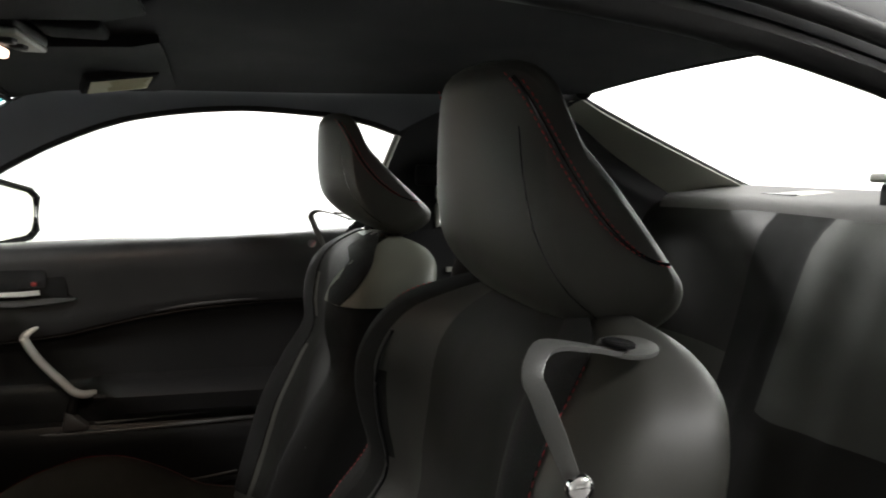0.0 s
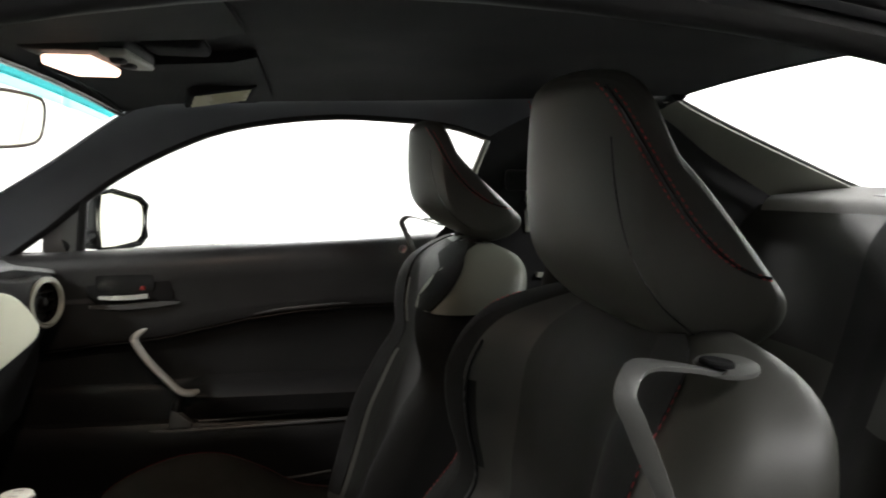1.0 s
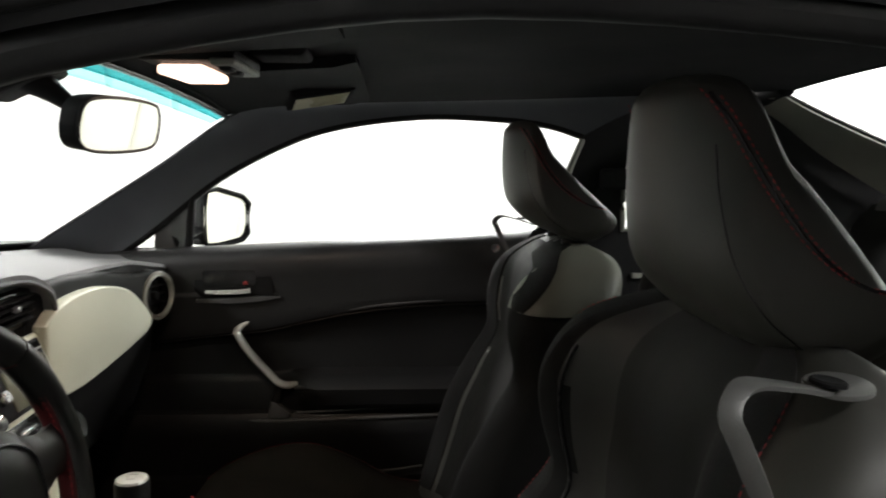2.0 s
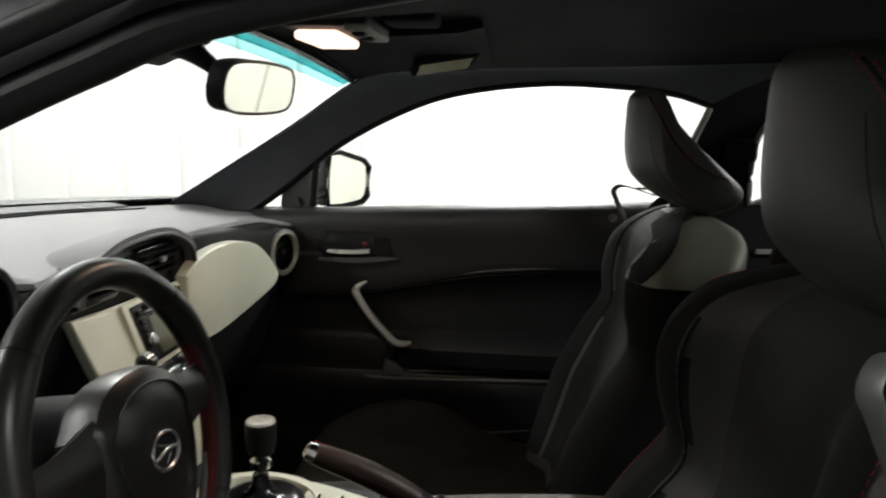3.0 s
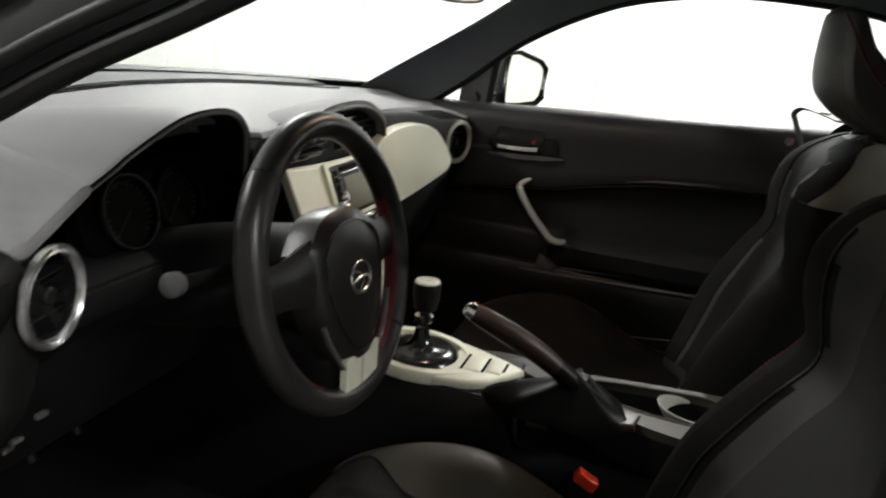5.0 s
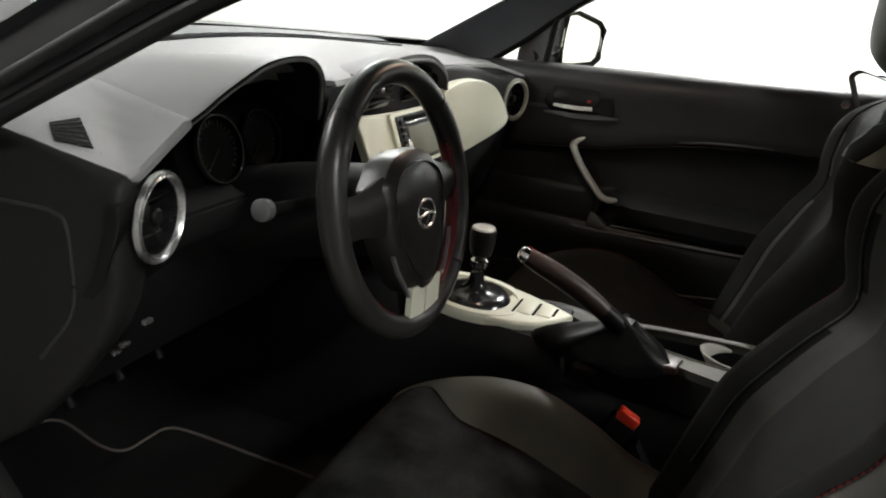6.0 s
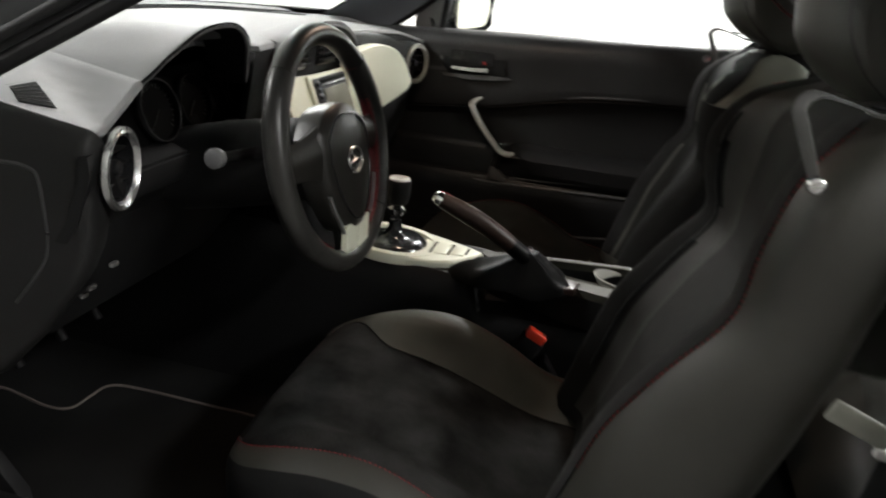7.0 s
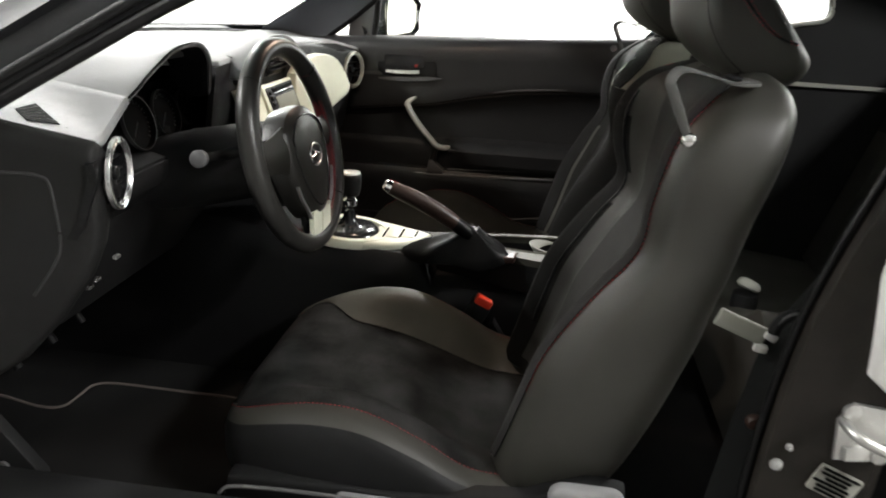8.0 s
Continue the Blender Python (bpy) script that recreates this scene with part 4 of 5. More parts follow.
part("airbag_cover", skin([shield(.97, -.02), shield(1, .0), shield(.97, .014), shield(.85, .022), shield(.5, .0265), shield(.02, .0275)]), HUBPAD, wheel, "black padded airbag cover")
part("cover_seam", tube([W @ (W.inverted() @ p + Vector((0, 0, .0015))) for p in shield(.80, .0225)], .0012, 6, True), GLOSSY, wheel, "fine seam in the cover")
badge = part("badge_ring", tube([HUB @ Vector((.0215 * math.cos(a), .0165 * math.sin(a), .029)) for a in [2 * math.pi * i / 32 for i in range(32)]], .0020, 8, True), SATIN, wheel, "oval satin badge ring")
part("badge_bar", tube([HUB @ Vector(p) for p in ((-.019, -.003, .029), (-.005, .001, .031), (.005, .001, .031), (.019, -.003, .029))], .0018, 8), SATIN, badge)
part("badge_curve", tube([HUB @ Vector(p) for p in ((-.013, .010, .029), (0, .004, .030), (.004, -.004, .030), (-.004, -.012, .029))], .0013, 8), SATIN, badge)
for sgn in (-1, 1):
    rows = []
    for i in range(9):
        u = i / 8
        x = sgn * (.062 + (WR - .012 - .062) * u)
        h = .036 - .012 * math.sin(math.pi * u * .7)
        rows.append([W @ Vector((x, .004 + h * f, .012 - .012 * u + .006 * (1 - f * f))) for f in np.linspace(-1, 1, 9)])
    sp = part("spoke", sheet(rows, .014 * sgn), HUBPAD, wheel, "black side spoke")
    part("spoke_trim", ribbon([HUB @ Vector(p) for p in ((sgn * .075, -.034, .020), (sgn * .068, -.054, .019), (sgn * .054, -.076, .018), (sgn * .042, -.092, .015))], [.003, .0045, .0045, .003] if sgn < 0 else [.0015, .002, .002, .0015], .004, W.to_3x3() @ Vector((1, .5, 0))), SATIN, sp, "silver trim beside the cover")
for x0, x1 in ((-.040, -.002), (.002, .040)):
    part("lower_spoke", skin([[W @ Vector((x0 * k, y, z)), W @ Vector((x1 * k, y, z)), W @ Vector((x1 * k, y, z - .008)), W @ Vector((x0 * k, y, z - .008))] for y, z, k in ((-.100, .019, .95), (-.116, .016, .95), (-.134, .012, .95), (-.148, .009, 1.0), (-.158, .010, 1.1))]), SILVER, wheel, "silver lower spoke")
part("lower_spoke_core", box((0, 0, 0), (.052, .060, .012), .004, 2, W @ Matrix.Translation((0, -.118, -.006))), PLASTIC, wheel, "black core behind the lower spoke")
col = thing("steering_column", "black steering column shroud with two stalks", "steering column")
part("shroud", skin([[W @ Vector((a * math.cos(t), b * math.sin(t) + .0 - .01, z)) for t in [2 * math.pi * k / 28 for k in range(28)]] for a, b, z in ((.058, .05, -.03), (.062, .056, -.045), (.066, .060, -.10), (.07, .062, -.16), (.075, .06, -.24))]), PLASTIC, col)
for sgn, tip in ((-1, Vector((-.556, .494, .804))), (1, Vector((-.195, .490, .803)))):
    base = W @ Vector((sgn * .05, .012, -.075))
    st = part("stalk", tube([base, base.lerp(tip, .6), base.lerp(tip, .91)], [.010, .0065, .007], 14), WING, col, "black column stalk")
    d = (tip - base)
    part("stalk_end", tube([base + d * .90, base + d * .915, base + d * .985, base + d * 1.0], [.008, .0115, .0120, .009], 18), DOORFRONT if sgn < 0 else SATIN, st, "grey turning end of the stalk")

# ---- centre tunnel ----
con = thing("centre_console", "dark centre console with pale silver top trim", "centre console")
prof = lambda h, w, wb: [(-wb, .21), (-w - .01, h - .05), (-w, h - .012), (-w + .012, h), (w - .012, h), (w, h - .012), (w + .01, h - .05), (wb, .21)]
rings = []
for y, h, w in ((1.16, .50, .115), (.80, .56, .115), (.66, .56, .115), (.56, .535, .112), (.48, .522, .108), (.36, .518, .106), (.27, .512, .104), (.24, .450, .104), (-.04, .445, .102), (-.085, .500, .102), (-.12, .505, .100), (-.22, .500, .098)):
    rings.append([(x + .01, y, z) for x, z in prof(h, w - .014, .10)])
part("body", skin(rings), PLASTIC, con)
# pale U-shaped trim round the lever and along the cup holders
oval = lambda rx, ry, cx, cy, n=44: [(cx + rx * math.cos(2 * math.pi * i / n), cy + ry * math.sin(2 * math.pi * i / n)) for i in range(n)]
rings = []
for s, z in ((1.0, .516), (1.0, .528), (.96, .534), (.80, .534), (.76, .528), (.76, .516)):
    rings.append([(p[0], p[1], z + (p[1] - .4) * .06) for p in oval(.086 * s, .100 * s, .002, .432)])
part("lever_surround", skin(rings + [rings[0]], caps=False), SILVER, con, "pale silver ring round the gear lever")
part("switch_panel", plate([(-.074, .384), (.080, .376), (.066, .335), (.044, .285), (.028, .258), (-.002, .272), (-.040, .298), (-.064, .334)], Matrix.Translation((0, 0, .5240)) @ pose(0, 0, 0, 1), .018, .007, 5), SILVER, con, "pale silver switch panel")
for y, x, w in ((.352, .004, .062), (.318, .008, .056), (.287, .014, .034)):
    part("switch_gap", box((x, y, .5246 + .01746 * y), (w, .0045, .002), .0006, 1), GLOSSY, con, "thin black gap beside a switch")
for y, x, w in ((.335, .006, .058), (.3025, .010, .048)):
    part("switch", box((x, y, .5232 + .01746 * y), (w, .027, .006), .0022), SILVER, con, "pale silver rocker switch")
loop = lambda pts, n: [(p[0], p[1]) for p in spl([(*q, 0) for q in pts + pts[:1]], n)[:-1]]
outer = [(.052, .262), (.072, .173), (.090, .07), (.104, -.06), (.085, -.105), (.0, -.11), (-.075, -.10), (-.080, -.05), (-.066, .04), (-.045, .10), (-.020, .150), (.002, .20), (.030, .256)]
inner = [(.042, .185), (.062, .13), (.075, .05), (.082, -.03), (.05, -.055), (.0, -.055), (-.022, -.03), (-.020, .05), (-.006, .11), (.018, .165)]
tray = part("cup_tray", holed_plate(loop(outer, 60), loop(inner, 48), Matrix.Translation((0, 0, .5235)), .014), TRAY, con, "olive grey surround of the cup holders")
part("tray_wall", holed_plate(loop(outer, 60), loop(inner, 48), Matrix.Translation((0, 0, .5095)), .058), PLASTIC, tray, "black wall under the surround")
part("tray_edge", tube([(x, y, .5235) for x, y in loop(inner, 60)], .0025, 8, True), TRAY, tray, "rounded lip")
ANGLES = [radians(-10 + 215 * k / 27) for k in range(28)]
part("recess_floor", plate(loop(inner, 40), Matrix.Translation((0, 0, .462)), .006, .001), HEADLINER, tray, "dark floor of the cup holders")
part("cup_arm", ribbon([(.038 + .036 * math.cos(a), .004 + .036 * math.sin(a), .515) for a in ANGLES], [.004 + .022 * math.sin(math.pi * k / 27) for k in range(28)], .003, [(-.5 * math.cos(a), -.5 * math.sin(a), -.8) for a in ANGLES]), TRIM, tray, "pale curved cup holder arm")
gear = thing("gear_lever", "black gear lever with a chrome-topped knob", "gear lever")
part("gaiter", lathe([(.066, .524), (.063, .533), (.055, .540), (.043, .542), (.030, .542), (.020, .548), (.014, .560), (.011, .575), (.001, .576)], Matrix.Translation((.0, .43, .0)), 30), GLOSSY, gear, "black leather gaiter")
part("lever", tube([(.0, .430, .58), (-.002, .428, .60), (-.003, .427, .62)], .0065), PLASTIC, gear, "thin black lever")
part("collar", lathe([(.012, .585), (.016, .588), (.016, .598), (.011, .603)], Matrix.Translation((-.002, .428, 0)), 24), CHROME, gear, "chrome collar")
part("knob", lathe([(.012, .606), (.018, .610), (.0215, .624), (.0225, .640), (.0225, .652), (.0205, .655)], Matrix.Translation((-.004, .427, 0)), 28), PLASTIC, gear, "black gear knob")
cap = part("knob_cap", lathe([(.0208, .6555), (.0195, .6585), (.015, .6598), (.001, .6602)], Matrix.Translation((-.004, .427, 0)), 28), PULL, gear, "bright metal cap")
for i in range(3):
    part("mark", box((-.012 + i * .008, .427, .6598), (.0012, .012, .0006), 0, 1), GLOSSY, cap, "engraved dark line")
brake = thing("handbrake", "black leather handbrake lever with red stitching", "handbrake")
a, b = Vector((-.048, .135, .535)), Vector((-.106, .322, .661))
pts = [a.lerp(b, u) + Vector((0, 0, .012 * math.sin(math.pi * u))) for u in np.linspace(0, 1, 16)]
# brown of the grip: the map lamp's warm reflection put into the colour
part("grip", tube(pts[5:], [.0150, .0162, .0165, .0168, .017, .017, .0168, .0165, .016, .015, .013], 16), BROWN, brake, "worn black leather grip, lamp reflection painted brown")
part("button", tube([b - (b - a) * .01, b + (b - a) * .02, b + (b - a) * .05, b + (b - a) * .062], [.0125, .0125, .0105, .006], 18), CHROME, brake, "chrome release button")
part("grip_stitching", stitches([p + Vector((.004, .006, .0168)) for p in pts[5:]], .005, .002, .0010), THREAD, brake, "red stitching on the grip")
rings = []
for z, rx, ry, cy in ((.508, .052, .114, .192), (.520, .050, .110, .190), (.529, .044, .100, .186), (.538, .038, .086, .180), (.547, .031, .064, .172), (.556, .025, .044, .166), (.566, .0205, .029, .166), (.576, .018, .021, .172)):
    rings.append([(-.051 + rx * math.cos(t) * (1 + .05 * math.sin(9 * t + 40 * z)), cy + ry * math.sin(t) * (1 + .04 * math.cos(7 * t)), z + .0045 * math.sin(5 * t + 60 * z)) for t in [2 * math.pi * k / 48 for k in range(48)]])
part("shaft", tube(pts[1:7], [.0165, .0165, .016, .0155, .015, .0145], 14), GAITER, brake, "black lower shaft of the lever")
part("base_trim", plate([(-.072, .075), (-.034, .068), (-.026, .088), (-.036, .108), (-.064, .112), (-.076, .096)], Matrix.Translation((0, 0, .5275)), .012, .004, 3), BROWN, brake, "brown leather tab behind the lever")
part("gaiter", skin(rings), GAITER, brake, "creased black leather gaiter")

# ---- footwell ----
def floor_mat(cx, label):
    fm = thing("floor_mat", label, "floor mat", "car floor mats")
    out = spl([(cx - .21, .42), (cx - .22, .75), (cx - .21, 1.0), (cx - .10, 1.095), (cx + .04, 1.10), (cx + .085, 1.07), (cx + .065, .96), (cx + .075, .915), (cx + .12, .908), (cx + .16, .902), (cx + .175, .86), (cx + .175, .72), (cx + .172, .58), (cx + .15, .42), (cx, .40), (cx - .21, .42)], 90)[:-1]
    part("mat", plate(out, Matrix.Translation((0, 0, .228)), .012, .003), CARPET, fm)
    part("piping", tube([(p[0], p[1], .229) for p in out], .0028, 6, True), PIPING, fm, "pale brown edge piping")


floor_mat(-.40, "black carpet mat with pale piping in the driver's footwell")
floor_mat(.40, "black carpet mat with pale piping in the passenger's footwell")
M = axes((-.612, .872, .325), (1, 0, 0), (0, .75, .66))
rest = thing("foot_rest", "black footrest plate with round metal studs", "footrest")
part("plate", plate(rounded(.10, .22, .015), M, .012, .004), RUBBER, rest)
for i in range(3):
    for k in range(4):
        part("stud", lathe([(.006, 0), (.006, .003), (.004, .005), (.001, .005)], M @ Matrix.Translation((-.03 + .03 * i, -.07 + .045 * k, 0)), 10), SATIN, rest)
for x, w, nm in ((-.43, .06, "clutch_pedal"), (-.33, .06, "brake_pedal"), (-.24, .05, "throttle_pedal")):
    pd = thing(nm, "dark pedal with a ribbed rubber pad", "pedal")
    Q = axes((x, 1.04, .40), (1, 0, 0), (0, .45, .9))
    part("pad", plate(rounded(w, .065 if "thr" not in nm else .14, .01), Q, .012, .003), GAITER, pd)
    part("arm", tube([(x, .91, .37), (x, .98, .48), (x, 1.02, .60)], .008), PLASTIC, pd)
kick = thing("kick_panel", "dark kick panel beside the footwell", "trim panel", kind="structure")
part("panel", plate([(-1.15, .22), (-.70, .22), (-.72, .34), (-.80, .44), (-1.15, .60)], axes((-.655, 0, 0), (0, -1, 0), (0, 0, 1)), .02, .005), PLASTIC, kick)
part("fastener", lathe([(.010, 0), (.010, .004), (.006, .006), (.001, .006)], axes((-.656, .775, .345), (0, -1, 0), (0, 0, 1)), 14), SATIN, kick, "round grey fastener")


# ---- front seats ----
BACK = [  # height, front crest, rear, half width, depth of the hollow
    (.38, .085, -.095, .235, .050), (.44, .068, -.125, .252, .060), (.52, .046, -.155, .262, .064), (.58, .026, -.175, .264, .062), (.63, -.004, -.190, .263, .058), (.68, -.040, -.200, .262, .050),
    (.72, -.074, -.210, .258, .042), (.75, -.089, -.218, .252, .036), (.79, -.092, -.228, .250, .036), (.83, -.099, -.240, .250, .036), (.865, -.108, -.250, .246, .030), (.895, -.124, -.256, .236, .020),
    (.92, -.148, -.258, .218, .010), (.94, -.176, -.250, .185, .002), (.952, -.195, -.235, .14, 0), (.957, -.208, -.225, .10, 0)]
CUSH = [  # distance, top, bottom, half width, hollow
    (.482, .392, .372, .13, 0), (.478, .414, .345, .18, 0), (.465, .432, .325, .212, .0), (.435, .449, .305, .238, .006), (.385, .470, .295, .252, .028), (.32, .486, .290, .260, .052), (.25, .482, .290, .264, .064),
    (.17, .446, .290, .265, .056), (.10, .404, .290, .262, .036), (.02, .392, .295, .25, .026), (-.06, .386, .30, .235, .02)]
HEAD = [(-.126, 1.136), (-.117, 1.120), (-.115, 1.07), (-.118, 1.025), (-.128, .992), (-.156, .962), (-.190, .942), (-.236, .926), (-.276, .942), (-.287, .966), (-.268, .996), (-.222, 1.058), (-.186, 1.098), (-.160, 1.130), (-.140, 1.142)]


def spow(v, p):
    return math.copysign(abs(v) ** p, v)


def back_point(row, t):
    z, f, r, hw, dep = row
    c, s = math.cos(t), math.sin(t)
    x, b = hw * spow(c, .6 if s > 0 else .42), spow(s, .5 if s > 0 else .42)
    y = (f + r) / 2 + (f - r) / 2 * b
    if s > 0:
        y -= dep * (1 - smooth01(.40, .74, abs(x) / hw)) * b
    return Vector((x, y, z))


def cush_point(row, t):
    y, top, bot, hw, dep = row
    c, s = math.cos(t), math.sin(t)
    x, b = hw * spow(c, .55), spow(s, .45)
    z = (top + bot) / 2 + (top - bot) / 2 * b
    if s > 0:
        z -= dep * (1 - smooth01(.42, .76, abs(x) / hw)) * b
    return Vector((x, y, z))


def split_skin(rows, point, n, inside):
    """Two bmeshes of one closed skin: the faces picked out by inside, and the rest."""
    pts = [[point(r, 2 * math.pi * (k + .5) / n) for k in range(n)] for r in rows]
    out = []
    for want in (True, False):
        bm, got = bmesh.new(), {}

        def v(i, k):
            k %= n
            if (i, k) not in got:
                got[i, k] = bm.verts.new(pts[i][k])
            return got[i, k]
        for i in range(len(rows) - 1):
            for k in range(n):
                if inside(i, 2 * math.pi * (k + 1) / n, (pts[i][k] + pts[i + 1][(k + 1) % n]) / 2) == want:
                    bm.faces.new((v(i, k), v(i, k + 1), v(i + 1, k + 1), v(i + 1, k)))
        if not want:
            for i in (0, len(rows) - 1):
                bm.faces.new([v(i, k) for k in range(n)])
        out.append(bm)
    return out


def front_seat(name, cx, out, label, lift=0, drop=0):
    """A sports seat; out: which way its outer side faces (-1 or 1)."""
    seat = thing(name, label, "seat", "front seats")
    sit = -.035 if out > 0 else 0
    br = [(q[0] - drop * smooth01(.80, .957, q[0]), *q[1:]) for q in (tuple(q) for q in spl(BACK, 45))]
    if out > 0:
        br = [(q[0], q[1], q[2] - .018 * smooth01(.80, .87, q[0]) * (1 - smooth01(.92, .957, q[0])), *q[3:]) for q in br]
    cr = [tuple(q) for q in spl(CUSH, 41)]

    def bp(row, t):
        # the shoulder of the inner bolster stands further forward
        p = back_point(row, t)
        k = smooth01(.72, .86, p.z) * (1 - smooth01(.915, .955, p.z)) * smooth01(.06, .17, -out * p.x) * max(0, math.sin(t)) ** .3
        return p + Vector((0, (.038 if out < 0 else .016) * k + sit * (1 - smooth01(.55, .85, p.z)), 0))
    core = lambda i, t, p: math.sin(t) > 0 and abs(p.x) < .56 * br[i][3] and 0 < i < 40
    stripe = lambda i, t, p: core(i, t, p) and -out * p.x / br[i][3] > .30
    part("back_stripe", split_skin(br, bp, 96, stripe)[0], SHOULDER, seat, "dark grey leather panel beside the centre of the backrest")
    ins = split_skin(br, bp, 96, lambda i, t, p: core(i, t, p) and not stripe(i, t, p))[0]
    part("back_insert", ins, INSERT, seat, "dark leather centre of the backrest")
    wing = lambda i, t, p: not core(i, t, p) and -out * p.x / br[i][3] > .68
    shoulder = lambda i, t, p: not core(i, t, p) and 0 < -out * p.x / br[i][3] <= .68 and math.sin(t) > 0
    part("shoulder_panel", split_skin(br, bp, 96, shoulder)[0], WING, seat, "black suede crest of the inner bolster")
    part("inner_wing", split_skin(br, bp, 96, wing)[0], WING, seat, "black suede shoulder of the inner bolster")
    rest = split_skin(br, bp, 96, lambda i, t, p: core(i, t, p) or wing(i, t, p) or shoulder(i, t, p))[1]
    if out > 0:
        # leather on the inner side, its light painted olive, behind a slanting band of suede
        def side_point(r, y):
            m, h = (r[1] + r[2]) / 2, (r[1] - r[2]) / 2
            b = max(-1, min(1, (y - m) / h))
            sn = spow(b, 1 / (.5 if b > 0 else .42))
            p = bp(r, math.pi - math.asin(sn))
            return p + (p - Vector((0, m, p.z))).normalized() * .004

        def slant(z):
            return -.128 - .86 * (z - .862)
        rs = [r for r in br if .84 < r[0] < .940]
        part("side_panel", sheet([[side_point(r, r[1] - .006 + (r[2] + .004 - r[1] + .006) * k / 14) for k in range(15)] for r in rs], .0015), SIDE, seat, "leather side panel, painted paler where lit")
        part("side_band", sheet([[side_point(r, slant(r[0]) + .011 - .022 * k / 4) + Vector((-.002, 0, .001)) for k in range(5)] for r in rs], .0015), WING, seat, "black suede band across the side panel")
    part("backrest", rest, LEATHER, seat, "dark grey leather backrest bolsters")
    if out < 0:
        part("shoulder_hump", lathe([(.001, .034), (.012, .031), (.020, .024), (.025, .012), (.026, 0), (.024, -.016), (.020, -.03)], Matrix.Translation((.196, -.212, .938)) @ pose(0, 0, 0, 12, 0, 0) @ Matrix.Diagonal((.8, 1.0, 1.1, 1)), 24), SUEDE, seat, "black suede hump on the inner shoulder")
    for sgn in (out,):
        rows = []
        for r in br[1:43]:
            ws = (.80, .76, .71, .66, .61, .57)
            row = []
            for k, w in enumerate(ws):
                t = math.acos(min(1, w ** (1 / .6)))
                row.append(bp(r, t if sgn > 0 else math.pi - t) + Vector((0, .0022 * math.sin(math.pi * (k + .6) / 6.2), 0)))
            rows.append(row)
        part("bolster_band", sheet(rows, .002 * sgn), SUEDE, seat, "black suede band on the bolster")
    top = lambda i, t, p: math.sin(t) > 0 and abs(p.x) < (.84 if p.x * out > 0 else .80) * cr[i][3] and i > 2
    low_side = lambda i, t, p: math.sin(t) < .42 and i > 3
    ins = split_skin(cr, cush_point, 96, top)[0]
    low = split_skin(cr, cush_point, 96, low_side)[0]
    rest = split_skin(cr, cush_point, 96, lambda i, t, p: top(i, t, p) or low_side(i, t, p))[1]
    for sgn in (-out,):
        # leather on the inner face of the inner bolster, wider towards the back
        rows = []
        for r in cr[6:39]:
            lo = .46 + .30 * smooth01(.34, .46, r[0])
            row = []
            for k in range(8):
                t = math.acos((.82 + (lo - .82) * k / 7) ** (1 / .55))
                row.append(cush_point(r, t if sgn > 0 else math.pi - t) + Vector((0, 0, .0006 + .0016 * math.sin(math.pi * (k + .3) / 7.6))))
            rows.append(row)
        part("bolster_panel", sheet(rows, .0015 * sgn), BOLSTER, seat, "dark grey leather inner face of the bolster")
    # lower side darker than the bolsters: its shade put into the colour
    part("cushion_side", low, PLASTIC, seat, "lower side of the cushion, shade painted black")
    part("cushion_insert", ins, WORN_SUEDE if out < 0 else LAMPLIT_SUEDE, seat, "black suede centre of the cushion")
    part("cushion", rest, LEATHER, seat, "dark grey leather cushion bolsters")
    bm, pip = bmesh.new(), bmesh.new()
    for sgn in (-1, 1):
        # seams on the crest of the bolsters and round the inserts
        t0 = min(np.linspace(.02, math.pi / 2, 200), key=lambda a: abs(spow(math.cos(a), .6) - (.80 if sgn == out else .93)))
        t0 = t0 if sgn > 0 else math.pi - t0
        line = [bp(r, t0) for r in br[6:38]]
        if sgn == out or out < 0:
            stitches([p + Vector((0, .0012, .0)) for p in line], .0040, .0026, .0007, bm)
        tc = min(np.linspace(.02, math.pi / 2, 200), key=lambda a: abs(spow(math.cos(a), .55) - .84))
        tc = tc if sgn > 0 else math.pi - tc
        stitches([cush_point(r, tc) + Vector((0, 0, .0012)) for r in cr[4:36]], .0040, .0026, .0007, bm)
        ti = min(np.linspace(.02, math.pi / 2, 200), key=lambda a: abs(spow(math.cos(a), .6) - .57))
        ti = ti if sgn > 0 else math.pi - ti
        tube([bp(r, ti) + Vector((0, .0005, 0)) for r in br[4:33]], .0022, 6, bm=pip)
    tagged(part("stitching", bm, THREAD, seat, "red stitching along the bolsters"), kind="stuff")
    tagged(part("piping", pip, PLASTIC, seat, "black seams"), kind="stuff")
    # headrest
    ring = [Vector((0, p[0], p[1])) for p in spl(HEAD + [HEAD[0]], 145)[:-1]]
    mid = Vector((0, -.185, 1.02))
    stations = []
    for u, s in ((1.0, .002), (.997, .45), (.985, .72), (.965, .80), (.93, .87), (.87, .925), (.78, .965), (.62, .99), (.35, 1), (0, 1)):
        stations.append((-u, s))
    stations = [tuple(q[:2]) for q in spl([(*q, 0) for q in stations], 36)]
    stations += [(-u, s) for u, s in reversed(stations[:-1])]
    grid = []
    for u, s in stations:
        row = []
        for p in ring:
            q = mid + (p - mid) * s
            w = .120 - .026 * smooth01(.96, 1.13, q.z)
            row.append(Vector((u * w, q.y - .045 * u * u * min(1, max(0, (p.y + .20) / .09)) * s, q.z)))
        grid.append(row)
    nr = len(ring)

    def warp(p):
        # the passenger's headrest is a little shorter and slimmer at its top
        return Vector(p) if out < 0 else Vector((p[0], -.106 + (p[1] + .117) * (.90 + .18 * (1 - smooth01(.97, 1.08, p[2]))), 1.14 - (1.14 - p[2]) * .955))
